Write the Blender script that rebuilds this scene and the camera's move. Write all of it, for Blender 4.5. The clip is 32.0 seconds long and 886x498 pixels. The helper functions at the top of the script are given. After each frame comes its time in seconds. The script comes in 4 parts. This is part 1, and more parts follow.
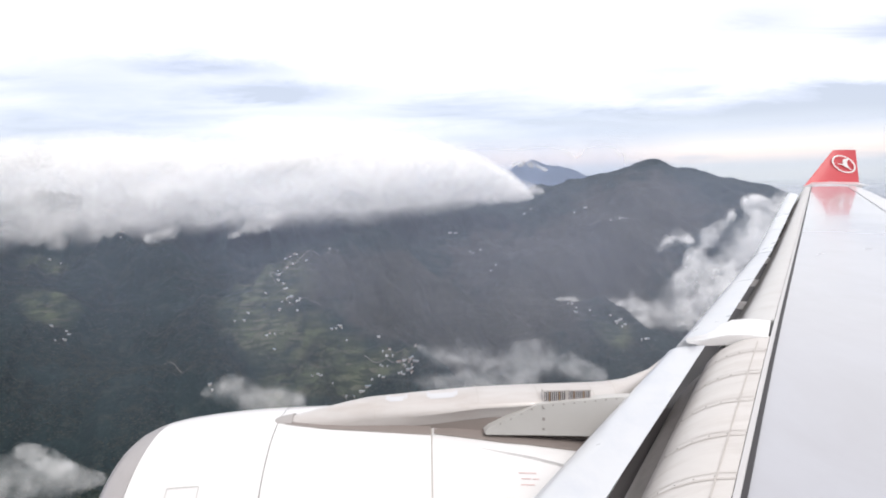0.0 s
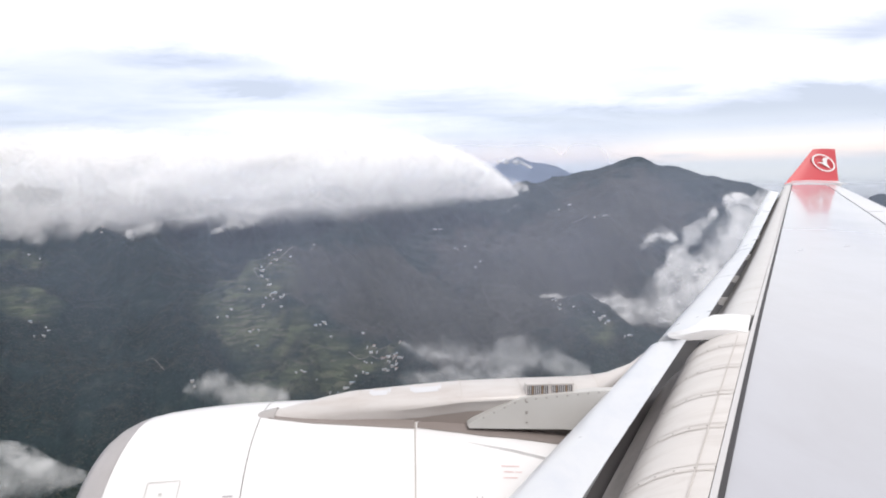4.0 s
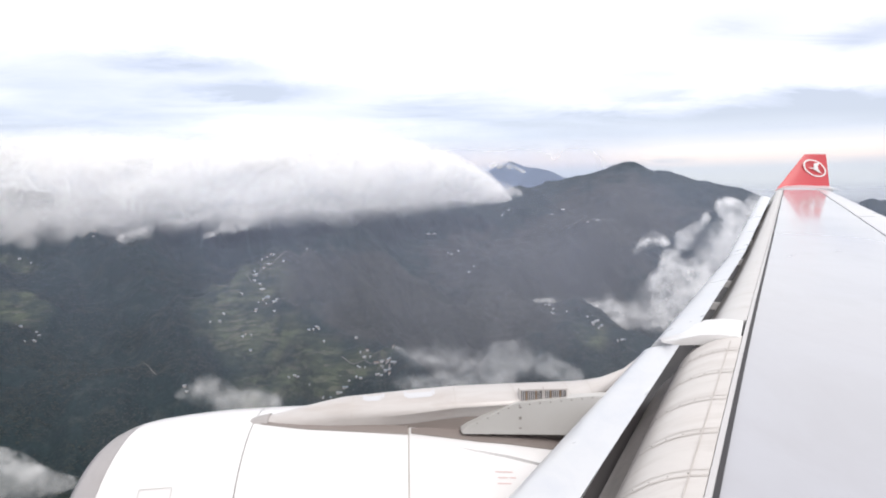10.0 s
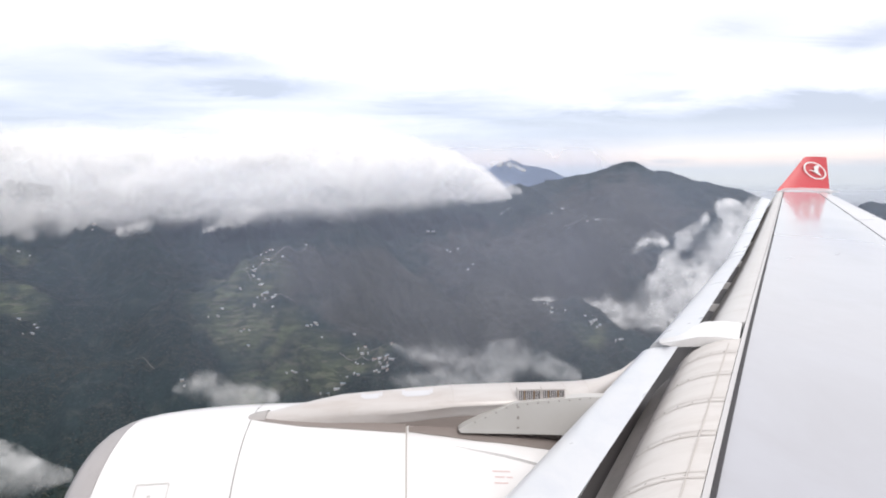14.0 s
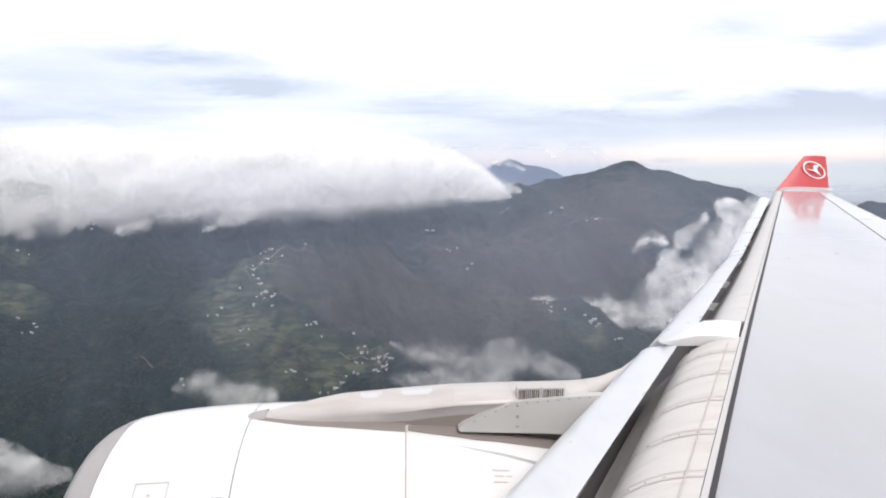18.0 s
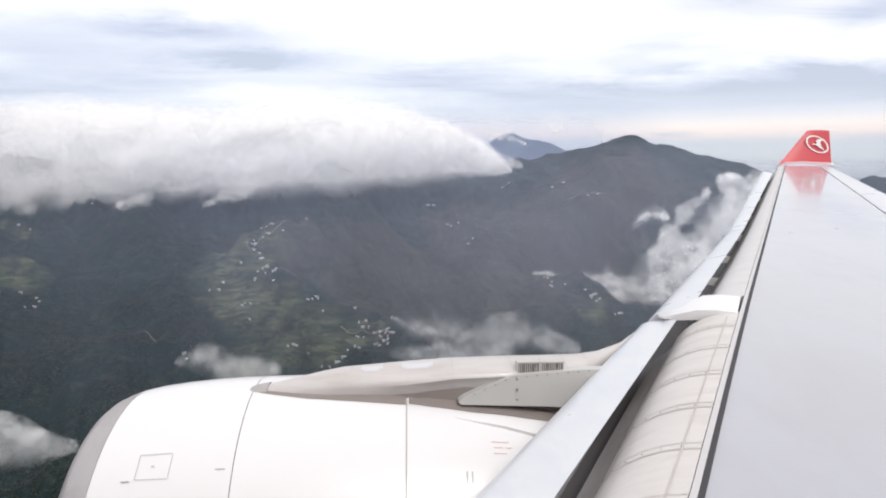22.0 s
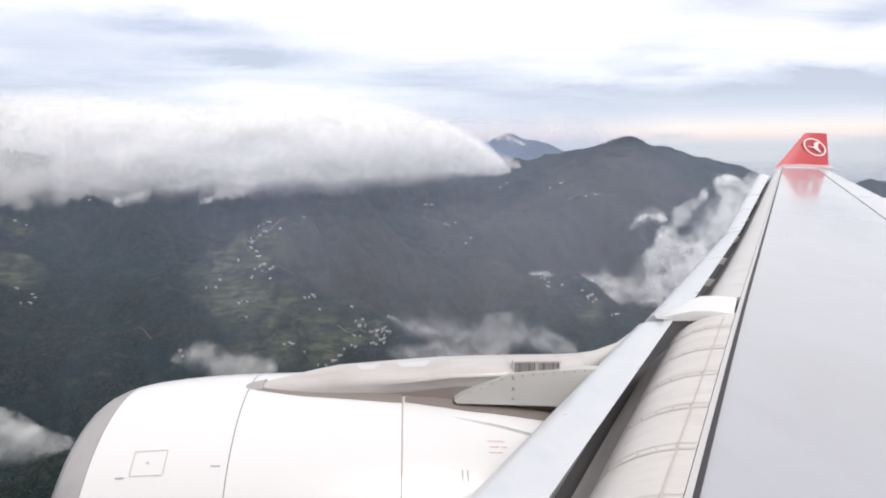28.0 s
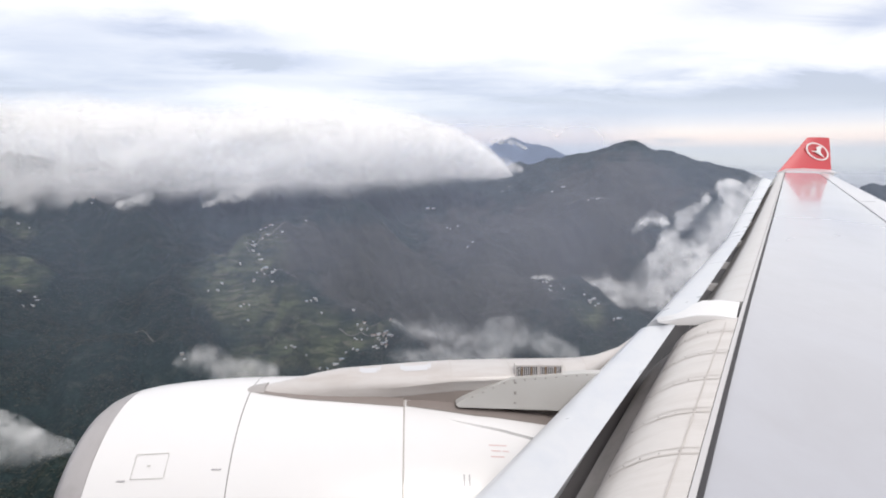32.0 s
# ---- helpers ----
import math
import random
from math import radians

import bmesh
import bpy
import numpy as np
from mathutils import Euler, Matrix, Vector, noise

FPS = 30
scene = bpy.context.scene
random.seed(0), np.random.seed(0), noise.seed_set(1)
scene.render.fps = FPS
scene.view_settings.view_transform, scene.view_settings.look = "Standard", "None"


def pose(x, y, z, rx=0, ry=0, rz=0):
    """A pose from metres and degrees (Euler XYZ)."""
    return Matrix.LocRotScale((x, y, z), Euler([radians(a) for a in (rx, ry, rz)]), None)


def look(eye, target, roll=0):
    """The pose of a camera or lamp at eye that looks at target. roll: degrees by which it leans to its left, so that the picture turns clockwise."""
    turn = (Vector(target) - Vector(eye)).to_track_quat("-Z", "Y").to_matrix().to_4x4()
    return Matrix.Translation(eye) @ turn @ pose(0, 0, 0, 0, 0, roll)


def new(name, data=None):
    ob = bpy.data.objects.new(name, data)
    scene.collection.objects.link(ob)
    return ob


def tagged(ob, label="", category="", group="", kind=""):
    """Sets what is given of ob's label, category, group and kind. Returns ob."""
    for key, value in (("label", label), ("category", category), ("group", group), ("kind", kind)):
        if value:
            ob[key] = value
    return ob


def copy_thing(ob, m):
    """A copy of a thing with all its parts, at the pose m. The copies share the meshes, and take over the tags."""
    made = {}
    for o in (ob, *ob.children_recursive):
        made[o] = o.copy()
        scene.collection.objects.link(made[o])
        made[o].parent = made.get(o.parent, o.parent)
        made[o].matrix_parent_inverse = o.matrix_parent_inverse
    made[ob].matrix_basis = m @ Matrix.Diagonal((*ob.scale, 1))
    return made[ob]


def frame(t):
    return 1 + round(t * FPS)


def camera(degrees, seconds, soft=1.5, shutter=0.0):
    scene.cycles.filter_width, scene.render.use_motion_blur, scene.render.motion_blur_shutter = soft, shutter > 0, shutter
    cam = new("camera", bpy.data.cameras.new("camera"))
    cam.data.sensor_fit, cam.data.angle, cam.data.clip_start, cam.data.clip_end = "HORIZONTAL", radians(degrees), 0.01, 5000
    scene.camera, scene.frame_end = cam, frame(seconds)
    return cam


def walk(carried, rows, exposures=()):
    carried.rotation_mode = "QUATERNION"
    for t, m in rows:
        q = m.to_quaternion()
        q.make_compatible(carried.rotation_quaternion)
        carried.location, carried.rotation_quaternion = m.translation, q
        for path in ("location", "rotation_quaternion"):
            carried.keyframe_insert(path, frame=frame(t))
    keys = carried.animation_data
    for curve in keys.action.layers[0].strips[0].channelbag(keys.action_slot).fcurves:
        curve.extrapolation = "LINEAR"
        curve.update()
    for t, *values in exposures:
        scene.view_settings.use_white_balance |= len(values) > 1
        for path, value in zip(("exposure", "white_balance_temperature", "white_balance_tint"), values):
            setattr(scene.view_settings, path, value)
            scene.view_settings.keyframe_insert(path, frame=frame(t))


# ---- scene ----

# camera: held at a cabin window over the wing's leading edge; x aft, y outboard, z up
PATH = [
    # seconds, place, turn in degrees
    (0, 0.001, 0.005, 0.008, 85.30, 1.11, -0.94),
    (0.5, 0.005, -0.003, -0.004, 85.03, 1.11, -1.23),
    (1, 0.007, -0.002, -0.010, 84.82, 1.06, -1.48),
    (1.5, 0.006, -0.003, -0.008, 84.70, 0.91, -1.66),
    (2, 0.004, -0.001, -0.007, 84.69, 0.81, -1.81),
    (2.5, 0.003, -0.000, -0.006, 84.74, 0.75, -1.94),
    (3, 0.005, 0.000, -0.007, 84.80, 0.74, -2.06),
    (3.5, 0.007, -0.002, -0.017, 84.88, 0.76, -2.16),
    (5.5, 0.004, -0.005, -0.003, 85.19, 0.69, -2.41),
    (6, 0.003, 0.001, -0.000, 85.19, 0.65, -2.44),
    (6.5, 0.000, 0.003, 0.001, 85.22, 0.61, -2.49),
    (7, 0.003, 0.002, -0.007, 85.36, 0.67, -2.52),
    (7.5, 0.005, 0.003, -0.005, 85.38, 0.65, -2.54),
    (8, 0.003, 0.000, -0.001, 85.36, 0.62, -2.58),
    (8.5, 0.002, 0.002, -0.004, 85.35, 0.62, -2.64),
    (9, 0.003, -0.000, -0.007, 85.36, 0.66, -2.69),
    (9.5, 0.003, 0.003, -0.005, 85.33, 0.66, -2.75),
    (10, 0.004, 0.001, -0.008, 85.36, 0.69, -2.81),
    (10.5, -0.001, 0.001, -0.002, 85.30, 0.64, -2.85),
    (11, -0.000, 0.001, -0.004, 85.26, 0.57, -2.82),
    (11.5, 0.002, -0.002, -0.007, 85.23, 0.46, -2.76),
    (12, 0.002, -0.009, -0.002, 85.17, 0.29, -2.72),
    (12.5, -0.001, -0.004, 0.005, 85.19, 0.13, -2.75),
    (13, 0.005, 0.001, 0.005, 85.27, 0.13, -2.75),
    (13.5, 0.006, 0.001, 0.001, 85.30, 0.11, -2.76),
    (14, -0.002, 0.003, 0.005, 85.15, -0.02, -2.82),
    (14.5, -0.002, -0.001, 0.007, 85.00, -0.09, -2.83),
    (16.5, -0.000, 0.000, 0.000, 85.13, -0.00, -3.00),
    (17, -0.002, -0.001, -0.000, 85.13, 0.00, -2.94),
    (17.5, -0.003, -0.002, 0.003, 85.11, -0.03, -2.88),
    (18, -0.003, 0.001, 0.004, 85.08, -0.03, -2.87),
    (18.5, -0.001, 0.001, 0.007, 84.94, -0.01, -2.88),
    (19, -0.002, -0.004, 0.008, 84.61, -0.05, -2.88),
    (19.5, -0.003, -0.004, 0.000, 84.14, -0.05, -2.90),
    (20, 0.001, -0.003, -0.001, 83.59, -0.04, -2.91),
    (20.5, 0.002, -0.007, 0.001, 83.12, -0.08, -2.89),
    (21, 0.001, -0.008, 0.005, 82.83, -0.13, -2.83),
    (21.5, 0.000, -0.006, 0.005, 82.79, -0.13, -2.79),
    (22, 0.001, -0.005, 0.003, 82.88, -0.06, -2.79),
    (22.5, 0.002, -0.004, 0.004, 82.92, -0.04, -2.81),
    (23, 0.001, -0.000, 0.005, 82.96, -0.06, -2.87),
    (23.5, 0.003, 0.003, 0.002, 83.07, -0.02, -2.92),
    (24, 0.001, -0.001, 0.009, 83.12, -0.08, -2.99),
    (24.5, 0.001, -0.003, 0.008, 83.13, -0.16, -3.03),
    (25, -0.000, -0.005, 0.007, 83.07, -0.28, -3.06),
    (25.5, -0.003, -0.002, 0.007, 82.91, -0.38, -3.07),
    (27.5, -0.006, -0.010, 0.001, 82.79, -0.61, -3.02),
    (28, 0.001, -0.004, -0.006, 82.84, -0.58, -2.96),
    (28.5, 0.002, -0.001, -0.005, 82.90, -0.68, -2.92),
    (29, 0.001, -0.001, -0.004, 83.04, -0.73, -2.90),
    (29.5, -0.002, -0.006, -0.001, 83.08, -0.77, -2.87),
    (30, -0.000, -0.007, -0.004, 83.15, -0.72, -2.85),
    (30.5, -0.001, -0.005, -0.006, 83.12, -0.65, -2.87),
    (31, -0.003, -0.004, -0.006, 83.00, -0.60, -2.85),
    (31.5, 0.000, -0.001, -0.010, 83.01, -0.61, -2.80),
    (32, 0.001, 0.000, -0.008, 83.16, -0.68, -2.77),
]
cam = camera(68, 32.0, soft=1.9)
walk(cam, [(r[0], pose(*r[1:])) for r in PATH], [(0, 0.0), (19, 0.0), (22, -0.13), (32, -0.13)])

# ---- light: a bright overcast sky, the sun set behind the camera to brighten cloud faces ----
SUN_AZ, SUN_EL = radians(165), radians(45)
world = bpy.data.worlds.new("world")
scene.world = world
world.use_nodes = True
wt = world.node_tree
wt.nodes.clear()


class Nodes:
    """Short writing for node trees."""

    def __init__(self, tree):
        self.tree = tree

    def add(self, kind, _in=None):
        n = self.tree.nodes.new(kind)
        for key, value in (_in or {}).items():
            if isinstance(value, bpy.types.NodeSocket):
                self.tree.links.new(value, n.inputs[key])
            else:
                n.inputs[key].default_value = value
        return n

    def math(self, op, a, b=0.0, c=0.0, clamp=False):
        n = self.add("ShaderNodeMath", {0: a, 1: b, 2: c})
        n.operation, n.use_clamp = op, clamp
        return n.outputs[0]

    def mix(self, fac, a, b, blend="MIX"):
        n = self.add("ShaderNodeMix")
        n.data_type, n.blend_type = "RGBA", blend
        for i, v in ((0, fac), (6, a), (7, b)):
            if isinstance(v, bpy.types.NodeSocket):
                self.tree.links.new(v, n.inputs[i])
            else:
                n.inputs[i].default_value = v
        return n.outputs[2]

    def ramp(self, fac, stops, interpolation="LINEAR"):
        n = self.add("ShaderNodeValToRGB", {0: fac})
        n.color_ramp.interpolation = interpolation
        while len(n.color_ramp.elements) < len(stops):
            n.color_ramp.elements.new(0.5)
        for e, (p, c) in zip(n.color_ramp.elements, stops):
            e.position = p
            e.color = c if len(c) == 4 else (*c, 1)
        return n.outputs[0]

    def noise(self, vec, scale, detail=4.0, rough=0.5, distortion=0.0):
        return self.add("ShaderNodeTexNoise", {"Vector": vec, "Scale": scale, "Detail": detail, "Roughness": rough, "Distortion": distortion}).outputs[0]

    def mapping(self, vec, scale=(1, 1, 1), loc=(0, 0, 0)):
        return self.add("ShaderNodeMapping", {"Vector": vec, "Scale": scale, "Location": loc}).outputs[0]


W = Nodes(wt)
gen = W.add("ShaderNodeTexCoord").outputs["Generated"]
air = W.add("ShaderNodeTexSky")
air.sky_type, air.sun_disc, air.sun_elevation, air.sun_rotation = "NISHITA", False, SUN_EL, SUN_AZ
sky = air.outputs[0]
sep = W.add("ShaderNodeSeparateXYZ", {0: gen})
up = sep.outputs[2]
# cloud deck seen in perspective: layers flatten towards the horizon
flat = W.math("MAXIMUM", W.math("ADD", up, 0.10), 0.04)
deck = W.add("ShaderNodeCombineXYZ", {0: W.math("DIVIDE", sep.outputs[0], flat), 1: W.math("DIVIDE", sep.outputs[1], flat), 2: 0.0}).outputs[0]
big = W.noise(W.mapping(deck, (0.62, 0.80, 1), (3.1, 7.7, 0)), 1.0, 3, 0.5, 0.3)
fine = W.noise(W.mapping(deck, (0.8, 1.5, 1), (1.3, 0.4, 0)), 1.3, 6, 0.55, 0.6)
bearing = W.math("MULTIPLY", W.math("ARCTAN2", sep.outputs[0], sep.outputs[1]), 57.2958)
height = W.math("MULTIPLY", W.math("ARCSINE", up), 57.2958)
bearing = W.math("ADD", bearing, W.math("MULTIPLY", W.math("SUBTRACT", fine, 0.5), 9.0))
height = W.math("ADD", height, W.math("MULTIPLY", W.math("SUBTRACT", W.noise(W.mapping(gen, (9, 9, 30)), 1.0, 5, 0.6, 0.4), 0.5), 2.6))
# grey shallow clouds in the bright deck: bearing, height, half width, half height in degrees, depth
SHALLOWS = [(-18.0, 10.6, 7.4, 0.8, 0.77), (-12.4, 8.8, 6.2, 0.9, 0.98), (-27.4, 8.3, 7.4, 2.1, 0.63), (-28.6, 5.6, 9.6, 1.2, 0.70), (-15.1, 7.0, 11.3, 0.8, 0.42), (2.7, 7.6, 7.9, 1.5, 0.56), (8.6, 6.2, 11.3, 0.9, 0.49), (24.5, 5.3, 14.7, 1.7, 0.84), (33.5, 4.9, 8.5, 1.9, 1.05), (13.4, 4.6, 7.4, 1.1, 0.56), (26.4, 12.8, 5.1, 1.5, 0.35), (35.4, 11.1, 3.4, 1.2, 0.70), (31.6, 7.0, 4.0, 0.6, 0.56), (21.0, 10.1, 4.0, 0.9, 0.21)]
shade = W.math("MULTIPLY", W.math("SUBTRACT", W.math("ADD", W.math("MULTIPLY", big, 0.5), W.math("MULTIPLY", fine, 0.5)), 0.50), 1.6, clamp=True)
for b0, h0, bw, hw, depth in SHALLOWS:
    db = W.math("DIVIDE", W.math("SUBTRACT", bearing, b0), bw)
    dh = W.math("DIVIDE", W.math("SUBTRACT", height, h0), hw)
    off = W.math("ADD", W.math("MULTIPLY", db, db), W.math("MULTIPLY", dh, dh))
    shade = W.math("ADD", shade, W.math("MULTIPLY", W.math("EXPONENT", W.math("MULTIPLY", off, -1.0)), depth))
shade = W.math("MULTIPLY", shade, W.math("ADD", W.math("MULTIPLY", fine, 1.2), 0.45))
deck_col = W.ramp(shade, [(0.05, (1.08, 1.06, 1.05)), (0.20, (0.955, 0.950, 0.975)), (0.48, (0.79, 0.805, 0.895)), (0.80, (0.65, 0.68, 0.81)), (1.0, (0.57, 0.60, 0.71))])
low_col = W.ramp(up, [(0.0, (0.60, 0.65, 0.72)), (0.020, (0.68, 0.72, 0.78)), (0.034, (0.66, 0.70, 0.79)), (0.040, (0.80, 0.75, 0.79)), (0.049, (1.0, 0.86, 0.83)), (0.060, (1.0, 0.91, 0.89)), (0.070, (0.84, 0.82, 0.88)), (0.085, (0.68, 0.71, 0.83)), (0.13, (0.74, 0.77, 0.86))])
# small grey clouds far off, just over the horizon
streaks = W.ramp(W.noise(W.mapping(gen, (7, 7, 62), (2.2, 0.7, 0)), 1.0, 4, 0.55), [(0.50, (0, 0, 0)), (0.60, (1, 1, 1))])
at_band = W.ramp(up, [(0.036, (0, 0, 0)), (0.041, (1, 1, 1)), (0.046, (1, 1, 1)), (0.053, (0, 0, 0))])
low_col = W.mix(W.math("MULTIPLY", W.math("MULTIPLY", streaks, at_band), 0.7), low_col, (0.60, 0.61, 0.70, 1))
with_low = W.mix(W.ramp(W.math("ADD", up, W.math("MULTIPLY", W.math("SUBTRACT", big, 0.5), 0.06)), [(0.072, (0, 0, 0)), (0.105, (1, 1, 1))]), low_col, deck_col)
with_air = W.mix(0.03, with_low, sky, "ADD")
below = W.ramp(W.math("MULTIPLY", up, -1.0), [(0.0, (1, 1, 1)), (0.05, (0, 0, 0))])
ground_side = W.mix(below, (0.10, 0.13, 0.16, 1), with_air)
out = W.add("ShaderNodeOutputWorld", {0: W.add("ShaderNodeBackground", {0: ground_side, 1: 1.0}).outputs[0]})

sun = new("sun", bpy.data.lights.new("sun", "SUN"))
sun.data.energy, sun.data.angle, sun.data.color = 2.4, radians(18), (1.0, 0.95, 0.90)
to_sun = Vector((math.sin(SUN_AZ) * math.cos(SUN_EL), math.cos(SUN_AZ) * math.cos(SUN_EL), math.sin(SUN_EL)))
sun.matrix_world = look(to_sun * 100, (0, 0, 0))
scene.cycles.transparent_max_bounces = 96
scene.cycles.max_bounces, scene.cycles.diffuse_bounces, scene.cycles.transmission_bounces = 14, 8, 12

# ---- materials ----


def material(name, colour, rough=0.5, metal=0.0, coat=0.0, grain=6.0, spread=0.10, stain=None, stain_amount=0.0, stain_scale=(1, 1, 1), bump=0.0, bump_scale=40.0, rough_spread=0.08):
    """Paint or metal with two scales of variation in its colour and gloss."""
    m = bpy.data.materials.new(name)
    m.use_nodes = True
    n = Nodes(m.node_tree)
    b = m.node_tree.nodes["Principled BSDF"]
    at = n.add("ShaderNodeTexCoord").outputs["Object"]
    fine = n.noise(at, grain, 5, 0.6)
    wide = n.noise(at, grain * 0.12, 3, 0.5)
    var = n.math("ADD", n.math("MULTIPLY", fine, spread * 0.5), n.math("MULTIPLY", wide, spread))
    tone = n.math("ADD", var, 1.0 - 0.75 * spread)
    col = n.mix(1.0, (*colour, 1), n.add("ShaderNodeCombineColor", {0: tone, 1: tone, 2: tone}).outputs[0], "MULTIPLY")
    if stain:
        mask = n.ramp(n.noise(n.mapping(at, stain_scale), 2.2, 6, 0.65, 0.4), [(0.45, (0, 0, 0)), (0.72, (1, 1, 1))])
        col = n.mix(n.math("MULTIPLY", mask, stain_amount), col, (*stain, 1))
    m.node_tree.links.new(col, b.inputs["Base Color"])
    r = n.math("ADD", n.math("MULTIPLY", n.math("SUBTRACT", wide, 0.5), rough_spread * 2), rough)
    m.node_tree.links.new(r, b.inputs["Roughness"])
    b.inputs["Metallic"].default_value = metal
    b.inputs["Coat Weight"].default_value = coat
    b.inputs["Coat Roughness"].default_value = 0.08
    if bump:
        bm = n.add("ShaderNodeBump", {"Height": n.noise(at, bump_scale, 4, 0.5), "Strength": bump, "Distance": 0.01})
        m.node_tree.links.new(bm.outputs[0], b.inputs["Normal"])
    return m


M_WHITE = material("white_paint", (0.684, 0.675, 0.684), 0.32, coat=0.25, spread=0.05, stain=(0.70, 0.68, 0.67), stain_amount=0.35, stain_scale=(0.4, 1, 1))
# wing stains that also put blotches of reflection into the colour
M_WING = material("wing_skin", (0.398, 0.403, 0.446), 0.20, coat=0.5, spread=0.07, grain=3.0, rough_spread=0.10, stain=(0.350, 0.348, 0.372), stain_amount=0.5, stain_scale=(0.30, 0.12, 1))
M_TRAIL = material("control_surface_paint", (0.54, 0.54, 0.57), 0.3, coat=0.3, spread=0.06)
M_SLAT = material("slat_paint", (0.60, 0.612, 0.645), 0.30, coat=0.3, spread=0.06, stain=(0.49, 0.52, 0.59), stain_amount=0.6, stain_scale=(1.2, 0.5, 1))
M_NOSE = material("leading_edge_paint", (0.555, 0.530, 0.518), 0.42, spread=0.18, grain=9, stain=(0.43, 0.395, 0.375), stain_amount=0.65, stain_scale=(0.5, 3.0, 1), bump=0.05)
# stained grey, with the slat gap's soft shade put into the colour
M_UNDER = material("shade_grey_leading_edge", (0.42, 0.395, 0.38), 0.55, spread=0.25, grain=9, stain=(0.26, 0.245, 0.235), stain_amount=0.6, stain_scale=(2.0, 0.6, 2.0))
M_NOSE_OUT = material("outer_leading_edge_paint", (0.535, 0.525, 0.528), 0.42, spread=0.12, grain=7, stain=(0.44, 0.42, 0.41), stain_amount=0.4, stain_scale=(0.5, 2.0, 1))
M_SEAM_WARM = material("warm_grey_joint", (0.465, 0.435, 0.418), 0.55, spread=0.25)
M_PYLON = material("pylon_paint", (0.500, 0.475, 0.468), 0.38, coat=0.1, spread=0.16, stain=(0.40, 0.355, 0.335), stain_amount=0.75, stain_scale=(0.5, 1.5, 3), bump=0.03)
# brown of grime with the shade under the pylon's crest mixed in
M_GRIME_SHADE = material("grime_shade_flank", (0.228, 0.198, 0.186), 0.5, spread=0.2, stain=(0.26, 0.22, 0.21), stain_amount=0.5, stain_scale=(0.5, 1.5, 3))
M_PANEL = material("fairing_panel_paint", (0.476, 0.468, 0.459), 0.45, spread=0.08, stain=(0.42, 0.40, 0.39), stain_amount=0.4)
M_LIP = material("bare_lip_metal", (0.468, 0.441, 0.441), 0.42, metal=0.75, spread=0.16, stain=(0.36, 0.33, 0.33), stain_amount=0.6)
M_STRIP = material("pale_strip", (0.50, 0.49, 0.50), 0.35, spread=0.05)
M_SEAL = material("dark_rubber_seal", (0.045, 0.043, 0.048), 0.8, spread=0.2, grain=20)
M_SEAM = material("panel_seam", (0.20, 0.19, 0.19), 0.6, spread=0.2)
# near-black that puts the shade of gaps and hollows into the colour
M_CAVITY_SHADE = material("shadowed_cavity_metal", (0.060, 0.054, 0.056), 0.7, spread=0.3, grain=8)
M_RED = material("red_paint", (0.44, 0.034, 0.046), 0.42, coat=0.1, spread=0.06)
M_MARK = material("faded_red_marking", (0.58, 0.42, 0.42), 0.5, spread=0.2)
M_GREYMARK = material("grey_marking", (0.35, 0.34, 0.36), 0.5, spread=0.2)
M_TIP = material("grey_fairing_tip", (0.36, 0.34, 0.335), 0.5, spread=0.2, stain=(0.22, 0.21, 0.21), stain_amount=0.5)
M_WORN = material("worn_skin_mark", (0.360, 0.360, 0.390), 0.4, spread=0.3)
M_RUST = material("warm_grille_metal", (0.40, 0.27, 0.17), 0.5, spread=0.4, grain=60)


